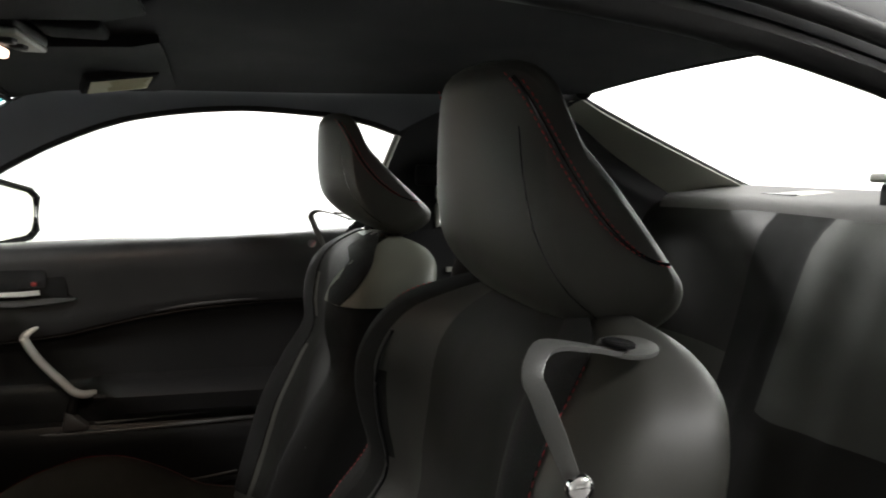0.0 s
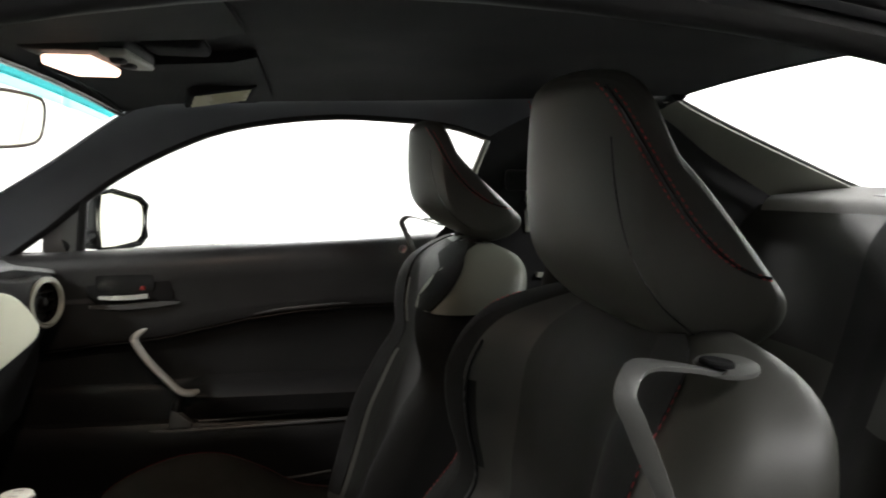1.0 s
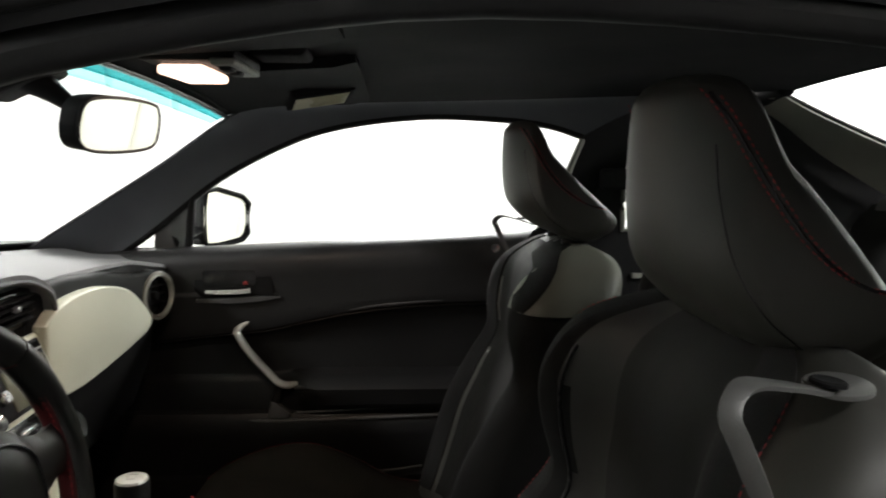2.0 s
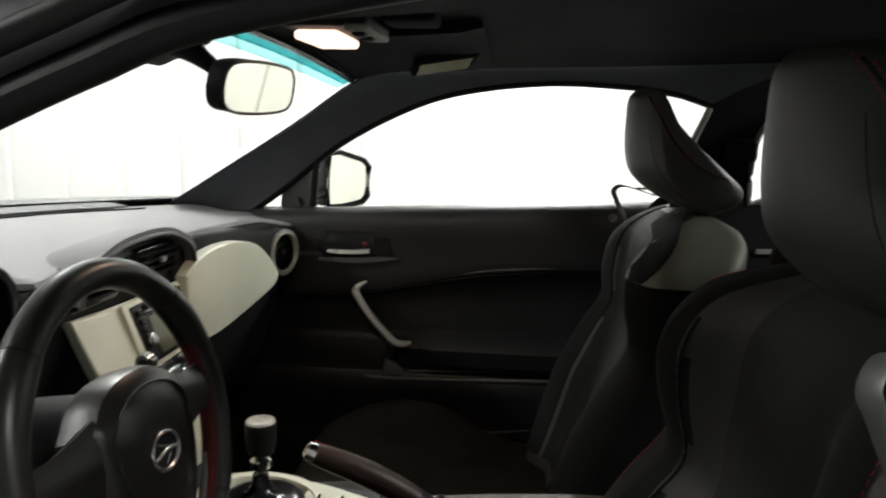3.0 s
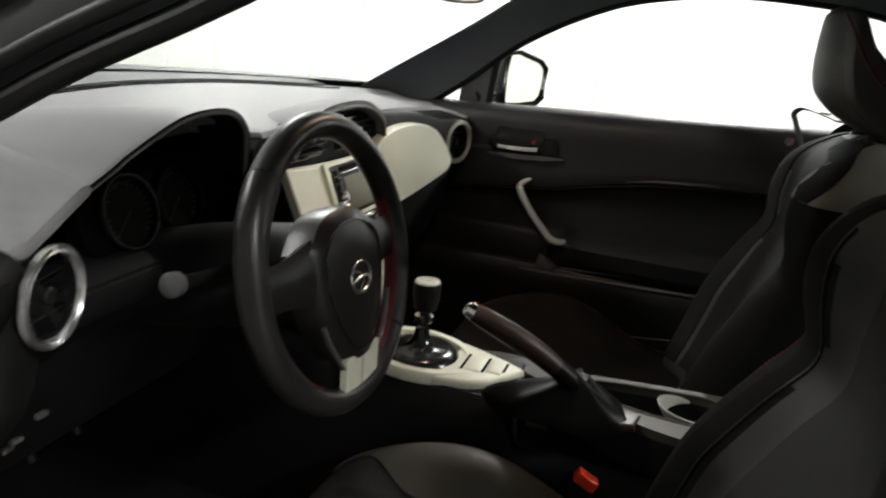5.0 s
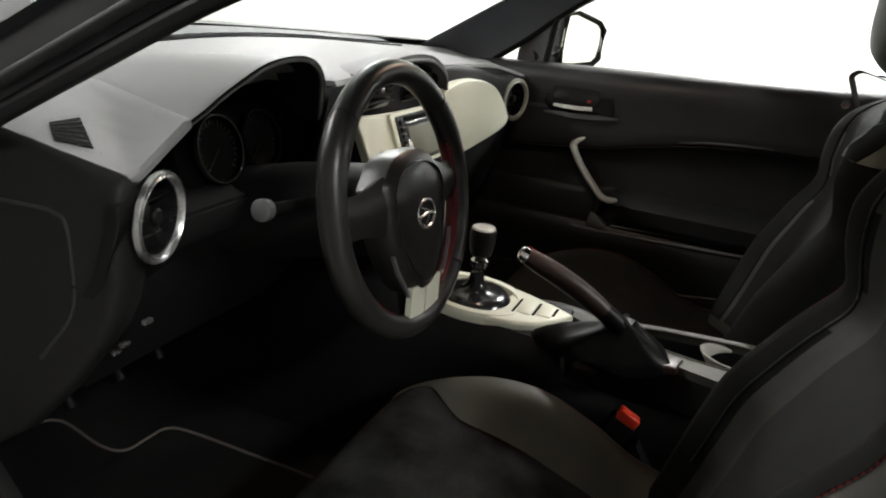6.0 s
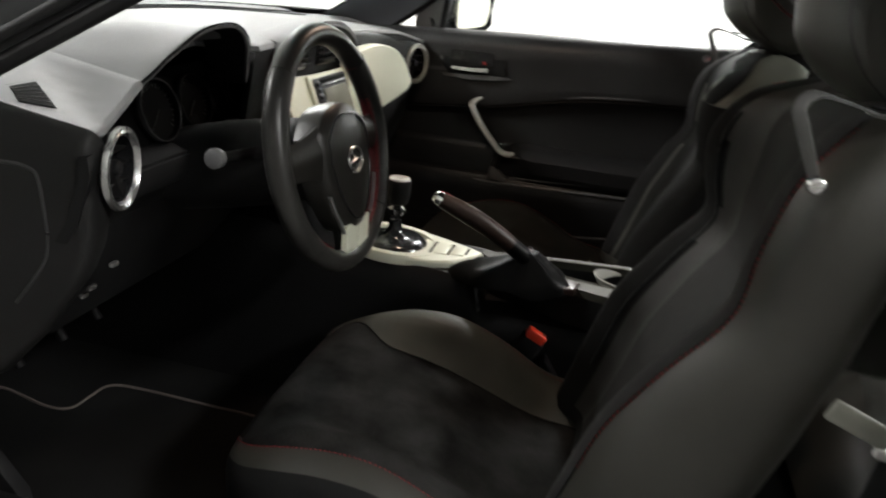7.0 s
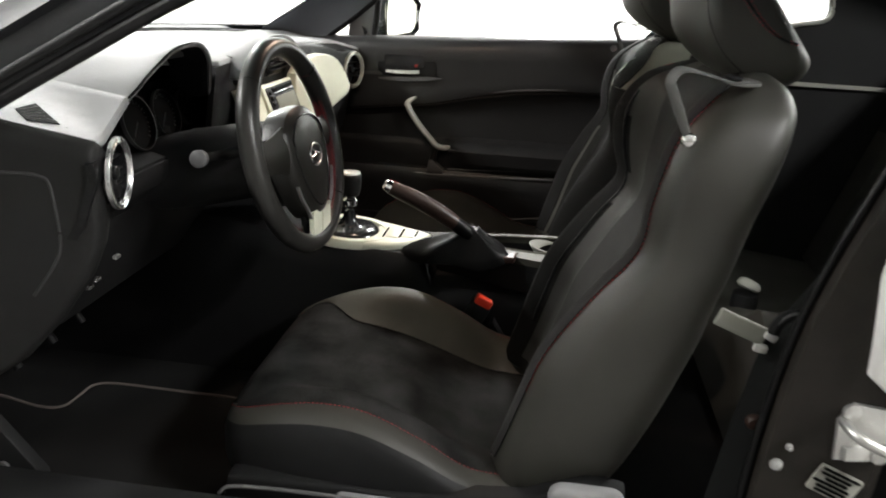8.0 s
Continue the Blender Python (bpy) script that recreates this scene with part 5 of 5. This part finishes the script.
    seam = [(-.140, 1.126), (-.153, 1.106), (-.168, 1.080), (-.183, 1.054), (-.202, 1.026), (-.225, 1.004), (-.244, .994), (-.258, .991)]

    def behind_seam(y, z):
        return z > .984 and y < float(np.interp(z, [p[1] for p in reversed(seam)], [p[0] for p in reversed(seam)]))

    def side_x(y, z):
        """Half width of the headrest's side at a point of its profile."""
        d = Vector((0, y, z)) - mid
        far = max(((p - mid).length for p in ring if (p - mid).normalized().dot(d.normalized()) > .995), default=.1)
        s = d.length / far
        u = float(np.interp(s, [q[1] for q in stations[:35]], [-q[0] for q in stations[:35]]))
        return u * (.120 - .026 * smooth01(.96, 1.13, z))
    fb, rb = bmesh.new(), bmesh.new()
    for bmx, rear in ((fb, False), (rb, True)):
        got = {}
        for i in range(len(grid) - 1):
            for k in range(nr):
                c = (grid[i][k] + grid[i + 1][(k + 1) % nr]) / 2
                if behind_seam(c.y, c.z) == rear:
                    f = []
                    for a, b in ((i, k), (i, k + 1), (i + 1, k + 1), (i + 1, k)):
                        b %= nr
                        if (a, b) not in got:
                            got[a, b] = bmx.verts.new(warp(grid[a][b]))
                        f.append(got[a, b])
                    bmx.faces.new(f)
    hr = part("headrest", fb, LEATHER, seat, "dark leather headrest")
    part("rear_cover", rb, HEADBACK, hr, "black leather cover behind the headrest")
    bm, dark = bmesh.new(), bmesh.new()
    for sgn in (-1, 1):
        for off in (.006, -.006):
            line = [(sgn * (side_x(p[0] + off, p[1] + off * .4) + .0012), p[0] + off, p[1] + off * .4) for p in spl([(*p, 0) for p in seam], 40)]
            stitches([warp(p) for p in line], .0034, .0022, .0006, bm)
        tube([warp((sgn * (side_x(p[0], p[1]) + .0004), p[0], p[1])) for p in spl([(*p, 0) for p in seam], 40)], .0016, 6, bm=dark)
        line = [(-.142, 1.09), (-.144, 1.05), (-.152, 1.01), (-.172, .976), (-.20, .952)]
        tube([warp((sgn * side_x(p[0], p[1]), p[0], p[1])) for p in spl([(*p, 0) for p in line], 24)], .0006, 6, bm=dark)
    tagged(part("headrest_stitching", bm, THREAD, hr, "double red stitching"), kind="stuff")
    tagged(part("headrest_seams", dark, GLOSSY, hr, "fine black seams"), kind="stuff")
    hr.location.z = lift
    for sgn in (-1, 1):
        part("post", tube([(sgn * .062, -.215, .90), (sgn * .062, -.212, .975)], .0065, 14), CHROME, seat, "chrome headrest post")
        part("post_collar", lathe([(.014, 0), (.014, .008), (.009, .010), (.008, .0)], Matrix.Translation((sgn * .062, -.214, .955 - drop)), 18), PLASTIC, seat, "black post collar")
    # belt guide: a leather loop with a press stud, on the outer shoulder
    o = out
    loop = [Vector((o * (p.x - (.012 if o > 0 else 0)), p.y - (.025 if o > 0 else 0), p.z - (.006 if o > 0 else 0))) for p in spl([(.244, -.123, .889), (.246, -.112, .912), (.247, -.100, .938), (.244, -.095, .953), (.232, -.108, .964), (.216, -.140, .958), (.202, -.166, .951), (.188, -.186, .951)], 34)]
    guide = part("belt_guide", ribbon(loop, [.0085 + .003 * min(1, i / 6) for i in range(34)], .0025, [(o * -.25, .9, .35) if i < 12 else (o * (-.25 - .61 * (i - 12) / 21), .9 - .4 * (i - 12) / 21, .35 - .3 * (i - 12) / 21) for i in range(34)]), STRAP, seat, "grey leather belt guide loop")
    part("press_stud", lathe([(.0088, 0), (.0086, .0015), (.0078, .0034), (.0062, .0048), (.0036, .0057), (.0005, .006)], axes((o * .2475, -.124, .888), (0, o, 0), (0, .2, 1)), 20), CHROME, guide, "chrome press stud")
    part("eyelet", lathe([(.0005, .0012), (.0065, .0014), (.009, .0022), (.0105, .001), (.0105, -.001)], axes((o * .198, -.172, .9545), (1, 0, 0), (0, 1, .1)), 20), HEADLINER, guide, "black eyelet")
    part("guide_tab", plate([(.024 * math.cos(a) - .004, .018 * math.sin(a)) for a in [2 * math.pi * i / 24 for i in range(24)]], axes((loop[-1].x - o * .002, loop[-1].y - .002, loop[-1].z), (-.5 * o, -.86, .0), (.86, -.5 * o, -.12 * o)), .003, .001), STRAP, guide, "rounded end tab")
    # plastic side cover, lever and runner
    M = axes((o * .272, 0, 0), (0, o, 0), (0, 0, 1))
    side = part("side_cover", plate([(o * y, z) for y, z in ((.44, .368), (.40, .374), (.20, .375), (.02, .392), (-.06, .43), (-.11, .42), (-.10, .33), (.0, .29), (.40, .285), (.45, .32))], M, .03, .008, 3), PLASTIC, seat, "black plastic side cover")
    # pale bead that paints the highlight along the cover's top
    part("cover_edge", tube([(o * .288, p.x, p.y) for p in spl([(.445, .352, 0), (.425, .366, 0), (.35, .371, 0), (.20, .373, 0), (.10, .381, 0), (.03, .390, 0)], 30)], .0028, 8), EDGE, side, "upper edge, its highlight painted pale")
    part("height_lever", plate([(o * y, z) for y, z in rounded(.11, .026, .010)], M @ Matrix.Translation((o * .225, .356, .016)), .016, .004), PAD, side, "grey height lever")
    part("recliner_cap", plate([(o * y, z) for y, z in rounded(.10, .045, .02)], M @ Matrix.Translation((o * -.06, .408, .018)), .018, .010, 4), PAD, side, "grey recliner cap")
    for x in (-.19, .19):
        part("runner", box((x, .18, .255), (.035, .52, .03), .004), WIRE, seat, "steel seat runner")
        part("runner_foot", box((x, .42, .236), (.045, .06, .04), .004), PLASTIC, seat)
    part("pan", box((0, .2, .285), (.44, .46, .03), .01), PLASTIC, seat, "black seat pan")
    seat.location = (cx, 0, 0)
    return seat


front_seat("sports_seat", -.37, -1, "driver's sports seat in dark leather and suede, red stitched")
front_seat("sports_seat", .37, 1, "passenger's sports seat in dark leather and suede, red stitched", 0, .022)

# buckles between seat and tunnel
bk = thing("seat_belt_buckle", "black seat belt buckle with a red release button", "belt buckle")
Mb = Matrix.Translation((-.100, .132, .432)) @ pose(0, 0, 0, 28, 0, 8)
part("stem", ribbon([(-.100, .02, .28), (-.100, .07, .34), (-.100, .11, .40)], .03, .008, (1, 0, 0)), PLASTIC, bk)
part("shell", box((0, 0, 0), (.024, .042, .05), .006, 3, Mb @ Matrix.Translation((0, 0, -.02))), PLASTIC, bk, "black buckle shell")
part("red_button", box((0, 0, 0), (.020, .036, .020), .004, 3, Mb @ Matrix.Translation((-.002, 0, .008))), RED, bk, "red release button")
cl2 = thing("seat_clip", "small bright metal clip at the seat's rear edge", "metal clip")
part("clip", box((-.107, .034, .405), (.012, .02, .008), .002), WIRE, cl2)

# ---- rear bench ----
rear = thing("rear_bench", "dark leather rear bench with a hollowed backrest", "bench seat")
rows = []
for u in np.linspace(0, 1, 22):
    row = []
    for x in np.linspace(-.60, .60, 97):
        hollow = max(0, 1 - ((abs(x) - .30) / .20) ** 2)
        y = -.70 - .205 * u - .035 * hollow * math.sin(math.pi * min(1, u * .9 + .1)) + .02 * math.exp(-(x / .05) ** 2)
        z = .36 + .637 * u
        if u > .86:
            k = (u - .86) / .14
            y -= .03 * k * k
            z -= .012 * k * k
        row.append((x, y, z))
    rows.append(row)
# backrest halves: one leather, its light and shade put into four colours
part("rear_backrest", sheet([r[:53] for r in rows[10:]], .05), BENCH, rear, "rear leather backrest, painted paler where lit")
part("lower_backrest", sheet([r[:53] for r in rows[:11]], .05), INSERT, rear, "lower backrest, painted darker for its shade")
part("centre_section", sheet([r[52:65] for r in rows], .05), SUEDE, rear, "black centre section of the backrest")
part("rear_backrest", sheet([r[64:] for r in rows[12:]], .05), SHOULDER, rear, "rear leather backrest, painted darker for its shade")
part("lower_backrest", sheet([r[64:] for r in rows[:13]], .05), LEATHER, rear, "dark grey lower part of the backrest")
tagged(part("rear_bulkhead", box((0, -1.06, .62), (1.24, .03, .72), .004), CARPET), "black carpeted wall behind the rear bench", "bulkhead", kind="structure")
rows = []
for u in np.linspace(0, 1, 14):
    row = []
    for x in np.linspace(-.58, .58, 41):
        hollow = max(0, 1 - ((abs(x) - .30) / .20) ** 2)
        edge = smooth01(0, .25, u)
        row.append((x, -.34 - .40 * u, .27 + .13 * edge ** .5 - .05 * u - .03 * hollow * edge + .05 * math.exp(-(x / .06) ** 2) * edge))
    rows.append(row)
part("rear_cushion", sheet(rows, .04), LEATHER, rear, "dark leather rear cushion")
rb = thing("rear_buckle", "pale rounded rear seat belt buckle on a dark stalk", "belt buckle")
part("shell", lathe([(.001, .017), (.012, .016), (.020, .012), (.024, .004), (.024, -.006), (.018, -.012), (.001, -.013)], Matrix.Translation((.19, -.455, .418)) @ pose(0, 0, 0, 20, 12, 0) @ Matrix.Diagonal((1.25, 1.1, .8, 1)), 24), REAR_TRIM, rb)
part("base", lathe([(.030, -.09), (.030, -.03), (.027, -.012), (.001, -.008)], Matrix.Translation((.19, -.451, .410)), 20), PLASTIC, rb, "dark buckle stalk")
# ---- driver's door post with belt and latch ----
post = thing("door_post", "dark door post with striker, bolts and a data label", "door post", kind="structure")
pts = spl([(-.650, -.50, 1.07), (-.680, -.43, .98), (-.700, -.375, .87), (-.715, -.325, .72), (-.72, -.305, .55), (-.72, -.30, .36)], 18)
part("post_skin", skin([[p + Vector(d) for d in ((0, .08, 0), (-.03, .075, 0), (-.045, .02, 0), (-.045, -.03, 0), (-.02, -.05, 0), (.02, -.05, 0), (.02, .07, 0))] for p in pts]), POST, post, "dark post trim")
part("post_seal", tube([p + Vector((-.012, .082, 0)) for p in pts], .005), GAITER, post, "black rubber seal")
part("body_edge", plate([(.302, .790), (.306, .692), (.334, .668), (.42, .665), (.46, .70), (.46, .90), (.31, .86)], axes((-.776, 0, 0), (0, -1, 0), (0, 0, 1)), .03, .008, 3), JAMB, post, "pale painted body edge")
latch = part("striker_plate", plate([(-.026, -.034), (.022, -.030), (.030, -.006), (.026, .030), (-.018, .034), (-.030, .012)], axes((-.768, -.318, .625), (0, -1, 0), (0, 0, 1)), .006, .002), WIRE, post, "bright zinc striker plate")
part("striker_loop", tube(spl([(-.768, -.292, .640), (-.790, -.293, .640), (-.801, -.302, .637), (-.803, -.320, .630), (-.801, -.336, .622), (-.790, -.344, .616), (-.768, -.345, .615)], 24), .0055), WIRE, latch, "bright steel striker loop")
part("striker_wedge", plate([(-.014, -.008), (.012, -.012), (.016, .002), (.002, .009), (-.012, .006)], axes((-.775, -.312, .607), (.3, -1, .1), (.2, .1, 1)), .010, .003), WIRE, latch, "worn bright metal wedge")
for y, z in ((-.297, .652), (-.334, .604)):
    part("striker_bolt", lathe([(.009, 0), (.009, .004), (.005, .006), (.001, .006)], axes((-.770, y, z), (0, -1, 0), (0, 0, 1)), 10), WIRE, latch)
for y, z, r in ((-.238, .577, .0070), (-.247, .600, .0040)):
    part("post_bolt", lathe([(r, 0), (r, .0015), (r * .7, .002), (r * .65, .005), (r * .45, .006), (.001, .006)], axes((-.766, y, z), (0, -1, 0), (0, 0, 1)), 14), SATIN, post, "bright bolt head")
lab = part("data_label", plate(rounded(.050, .034, .003), axes((-.7665, -.301, .560), (0, -.92, -.38), (0, -.38, .92)), .0015, .0003), TRIM, post, "pale data label with lines of small print")
for i in range(6):
    part("print_bar", box((0, 0, 0), (.042 - .008 * (i % 3), .0030, .001), 0, 1, axes((-.7676, -.301, .560), (0, -.92, -.38), (0, -.38, .92)) @ Matrix.Translation((-.003 * (i % 2), .0130 - i * .0052, 0))), DIAL, lab, "dark bar of small print", smooth=False)
belt_d = thing("driver_seat_belt", "black seat belt hanging beside the door post", "seat belt")
part("webbing", ribbon(spl([(-.60, -.50, 1.04), (-.61, -.42, .90), (-.615, -.33, .76), (-.618, -.272, .655), (-.638, -.248, .58), (-.65, -.232, .50), (-.66, -.21, .34)], 24), .036, .0025, (.3, 1, .1)), WEBBING, belt_d)
grip = part("tongue_grip", box((0, 0, 0), (.008, .064, .023), .003, 3, Matrix.Translation((-.624, -.217, .670)) @ pose(0, 0, 0, 21)), REAR_TRIM, belt_d, "pale plastic tongue grip")
for y, z, a in ((-.252, .662, 30), (-.243, .645, 10)):
    part("belt_tongue", box((0, 0, 0), (.010, .017, .011), .003, 2, Matrix.Translation((-.626, y, z)) @ pose(0, 0, 0, a)), PULL, grip, "bright metal belt tongue")
arch = [(-.640, -.250 - .024 * (1 - math.cos(math.pi * k / 16)), .672 + .026 * math.sin(math.pi * k / 16)) for k in range(17)]
part("guide_ring", tube(arch + [(-.640, -.292, .668)], [.007] * 18, 12), PLASTIC, belt_d, "black plastic belt ring")
part("ring_edge", tube([(x - .005, y, z + .004) for x, y, z in arch[2:12]], .0016, 8), EDGE, belt_d, "pale edge of the ring")
part("ring_clip", box((0, 0, 0), (.010, .017, .012), .004, 3, Matrix.Translation((-.646, -.276, .664)) @ pose(0, 0, 0, 20)), STRAP, belt_d, "small grey clip")
# added knob that stands in for a brownish glint by the belt
part("glint_knob", lathe([(.001, .006), (.007, .005), (.010, .001), (.010, -.004), (.001, -.005)], axes((-.660, -.243, .562), (0, -1, 0), (0, 0, 1)), 18), BROWN, belt_d, "small added knob standing for a brown glint")
part("top_anchor", box((-.598, -.505, 1.045), (.03, .06, .045), .010, 3), PLASTIC, belt_d, "black belt anchor")
belt_p = thing("passenger_seat_belt", "black seat belt beside the passenger's seat", "seat belt")
part("webbing", ribbon(spl([(.61, -.37, 1.03), (.618, -.33, .96), (.60, -.24, .93), (.61, -.20, .85), (.645, -.22, .6), (.655, -.2, .36)], 22), .046, .0025, (.3, 1, .1)), WEBBING, belt_p)
part("top_anchor", box((.608, -.372, 1.035), (.03, .06, .045), .010, 3), PLASTIC, belt_p, "black belt anchor")

# ---- under the roof ----
rvm = thing("rear_view_mirror", "rounded rear-view mirror in a dark housing on a short arm", "rear-view mirror")
M = axes((-.032, .411, 1.116), (.99, -.125, .02), (0, -.15, 1))
face = spl([(-.118, -.004), (-.110, -.026), (-.080, -.038), (0, -.041), (.080, -.037), (.109, -.026), (.117, .0), (.111, .026), (.085, .036), (0, .040), (-.080, .036), (-.110, .022), (-.118, -.004)], 60)[:-1]
part("housing", plate([(x * .85, y * .82) for x, y in face], M @ Matrix.Translation((0, 0, .002)), .020, .003, 3), PLASTIC, rvm, "dark mirror housing")
part("mirror_glass", plate([(x * .82, y * .775) for x, y in face], M @ Matrix.Translation((0, 0, .0035)), .003, .0004, 1), MIRROR, rvm, "silvered mirror glass", smooth=False)
part("rim", tube([M @ Vector((x * .835, y * .795, .003)) for x, y in face], .0022, 8, True), PLASTIC, rvm, "thin dark rim")
part("arm", tube(spl([(-.022, .44, 1.12), (-.022, .47, 1.138), (-.022, .50, 1.16), (-.022, .525, 1.18)], 10), [.012, .011, .010, .010, .011, .013, .016, .02, .024, .026]), PLASTIC, rvm, "short black arm")
part("sensor_box", box((-.022, .53, 1.172), (.075, .09, .03), .010, 3, pose(0, 0, 0, -24)), PLASTIC, rvm, "black sensor box on the glass")
ol = thing("overhead_lamp", "lit map lamp in a pale bezel under the roof", "map lamp")
part("bezel", box((.010, .322, 1.199), (.165, .115, .020), .008, 3), PLASTIC, ol, "dark lamp bezel")
part("switch_plate", box((-.010, .276, 1.187), (.150, .030, .008), .0035, 3), TRIM, ol, "pale grey switch plate")
part("lens", box((.015, .333, 1.181), (.128, .056, .012), .005, 3), LAMP, ol, "lit warm lens")
for x in (-.050, .0):
    part("switch", box((x, .278, 1.182), (.026, .016, .008), .003), PLASTIC, ol, "small dark switch")
part("console_tail", box((.0, .222, 1.207), (.085, .07, .016), .007, 3), HEADLINER, ol, "dark tail of the lamp console")
ld = bpy.data.lights.new("map_lamp", "AREA")
ld.shape, ld.size, ld.size_y, ld.energy, ld.color = "RECTANGLE", .08, .06, MAP_WATTS, (1, .74, .56)
lo = new("map_lamp", ld)
lo.location = (.015, .333, 1.165)


def sun_visor(sign, label):
    v = thing("sun_visor", label, "sun visor", "sun visors")
    rows = []
    for i, y in enumerate(np.linspace(.405, .135, 9)):
        rows.append([(sign * x, y, roof_z(x, y) - .006 - (.010 if 0 < i < 8 else .004)) for x in np.linspace(.10, .49, 9)])
    part("board", sheet(rows, -.014 * sign), HEADLINER, v, "cloth-covered visor board")
    part("pivot_rod", tube([(sign * x, .408, roof_z(x, .408) - .010) for x in np.linspace(.10, .50, 8)], .004), HEADLINER, v, "black pivot rod")
    return v


vis = sun_visor(1, "dark sun visor with a yellowish warning label, folded up")
sun_visor(-1, "dark sun visor folded up under the roof")
M = axes((.350, .212, 1.172), (.30, -.94, .17), (-.80, -.26, .24))
part("label_flap", plate(rounded(.112, .066, .006), M @ Matrix.Translation((0, .004, -.0005)), .012, .003), HEADLINER, vis, "cloth flap that carries the label")
lab = part("warning_label", plate([(-.046, -.026), (.046, -.026), (.046, .026), (-.046, .026)], M, .0015, .0004, 1), LABEL, vis, "yellowish paper warning label")
for i in range(5):
    part("print_bar", box((0, 0, 0), (.06 - .006 * (i % 3), .0045, .001), 0, 1, M @ Matrix.Translation((.012, .018 - i * .009, .0005))), INK, lab, "bar of small print", smooth=False)


# ---- outside of the car: plain body sides and wheels ----
FRONT_AXLE, REAR_AXLE, TYRE = 1.35, -1.24, .31


def low_edge(y):
    z = .20
    for a in (FRONT_AXLE, REAR_AXLE):
        d = .37 ** 2 - (y - a) ** 2
        if d > 0:
            z = max(z, .30 + math.sqrt(d))
    return z


def wing_z(y):
    u = (y - .823) / .75
    return .876 - .004 * u - .06 * u * u


def body_side(name, label, sign, y0, y1, top, wide):
    rows = []
    for y in np.linspace(y0, y1, 40):
        zt, zl, w = top(y), low_edge(y), wide(y)
        rows.append([(sign * (w - .075 * (1 - math.sin(math.pi * min(1, .12 + .8 * (1 - u))) ** .6)), y, zt + (zl - zt) * u) for u in np.linspace(0, 1, 12)])
    return tagged(part(name, sheet(rows, .006 * sign), PAINT), label, "car body", kind="structure")


for sign in (1, -1):
    body_side("front_wing", "dark painted front wing with a wheel arch", sign, .86, 1.75, wing_z, lambda y: .83 - .16 * max(0, y - 1.4) ** 1.5)
    body_side("rear_wing", "dark painted rear wing with a wheel arch", sign, -.46, -1.80, lambda y: .90 + .05 * min(1, -y - .46), lambda y: .83 - .14 * max(0, -y - 1.3) ** 1.5)
    rows = [[(sign * (.70 + .13 * u), y, wing_z(y) + .008 * (1 - u * u)) for u in np.linspace(0, 1, 5)] for y in np.linspace(.86, 1.74, 12)]
    tagged(part("wing_top", sheet(rows, .006 * sign), PAINT), "dark painted top of the front wing", "car body", kind="structure")
body_side("door_outer_skin", "dark painted outer skin of the closed door", 1, .85, -.45, lambda y: .868, lambda y: .83)
rows = [[(x, 2.03 - .30 * (x / .8) ** 2 - .03 * abs(u - .5), .80 + (.20 - .80) * u) for x in np.linspace(-.80, .80, 17)] for u in np.linspace(0, 1, 7)]
tagged(part("front_bumper", sheet(rows, .008), PAINT), "dark painted front bumper", "bumper", kind="structure")
rows = [[(x, -1.80 - .10 * (1 - (x / .8) ** 2) - .05 * math.sin(math.pi * u), .945 + (.24 - .945) * u) for x in np.linspace(-.79, .79, 17)] for u in np.linspace(0, 1, 7)]
tagged(part("rear_bumper", sheet(rows, .008), PAINT), "dark painted rear bumper", "bumper", kind="structure")
rows = [[(x * (.60 + .19 * min(1, u * 1.5)), -1.13 - .10 * (1 - x * x) - .67 * u, 1.018 - .068 * u) for x in np.linspace(-1, 1, 15)] for u in np.linspace(0, 1, 8)]
tagged(part("boot_lid", sheet(rows, .008), PAINT), "dark painted boot lid", "boot lid", kind="structure")


def car_wheel():
    w = thing("car_wheel", "black tyre on a five-spoke grey alloy wheel", "wheel", "road wheels")
    M = axes((0, 0, 0), (0, 1, 0), (0, 0, 1))
    part("tyre", lathe([(.222, -.10), (.27, -.105), (.302, -.095), (.31, -.06), (.31, .06), (.302, .095), (.27, .105), (.222, .10)], M, 48), RUBBER, w)
    rim = part("rim", lathe([(.20, -.09), (.225, -.10), (.226, .10), (.214, .102), (.206, .085), (.20, -.06)], M, 48), SATIN, w)
    for k in range(5):
        part("spoke", plate([(-.026, .02), (.026, .02), (.018, .205), (-.018, .205)], M @ pose(0, 0, 0, 0, 0, 72 * k) @ Matrix.Translation((0, 0, .075)), .03, .006), SATIN, rim)
    part("hub", lathe([(.05, .04), (.05, .078), (.035, .086), (.001, .086)], M, 24), SATIN, rim)
    return w


first = car_wheel()
first.matrix_world = Matrix.Translation((.735, FRONT_AXLE, TYRE))
for sx, y in ((-1, FRONT_AXLE), (1, REAR_AXLE), (-1, REAR_AXLE)):
    copy_thing(first, Matrix.Translation((sx * .735, y, TYRE)) @ pose(0, 0, 0, 0, 0, 0 if sx > 0 else 180))
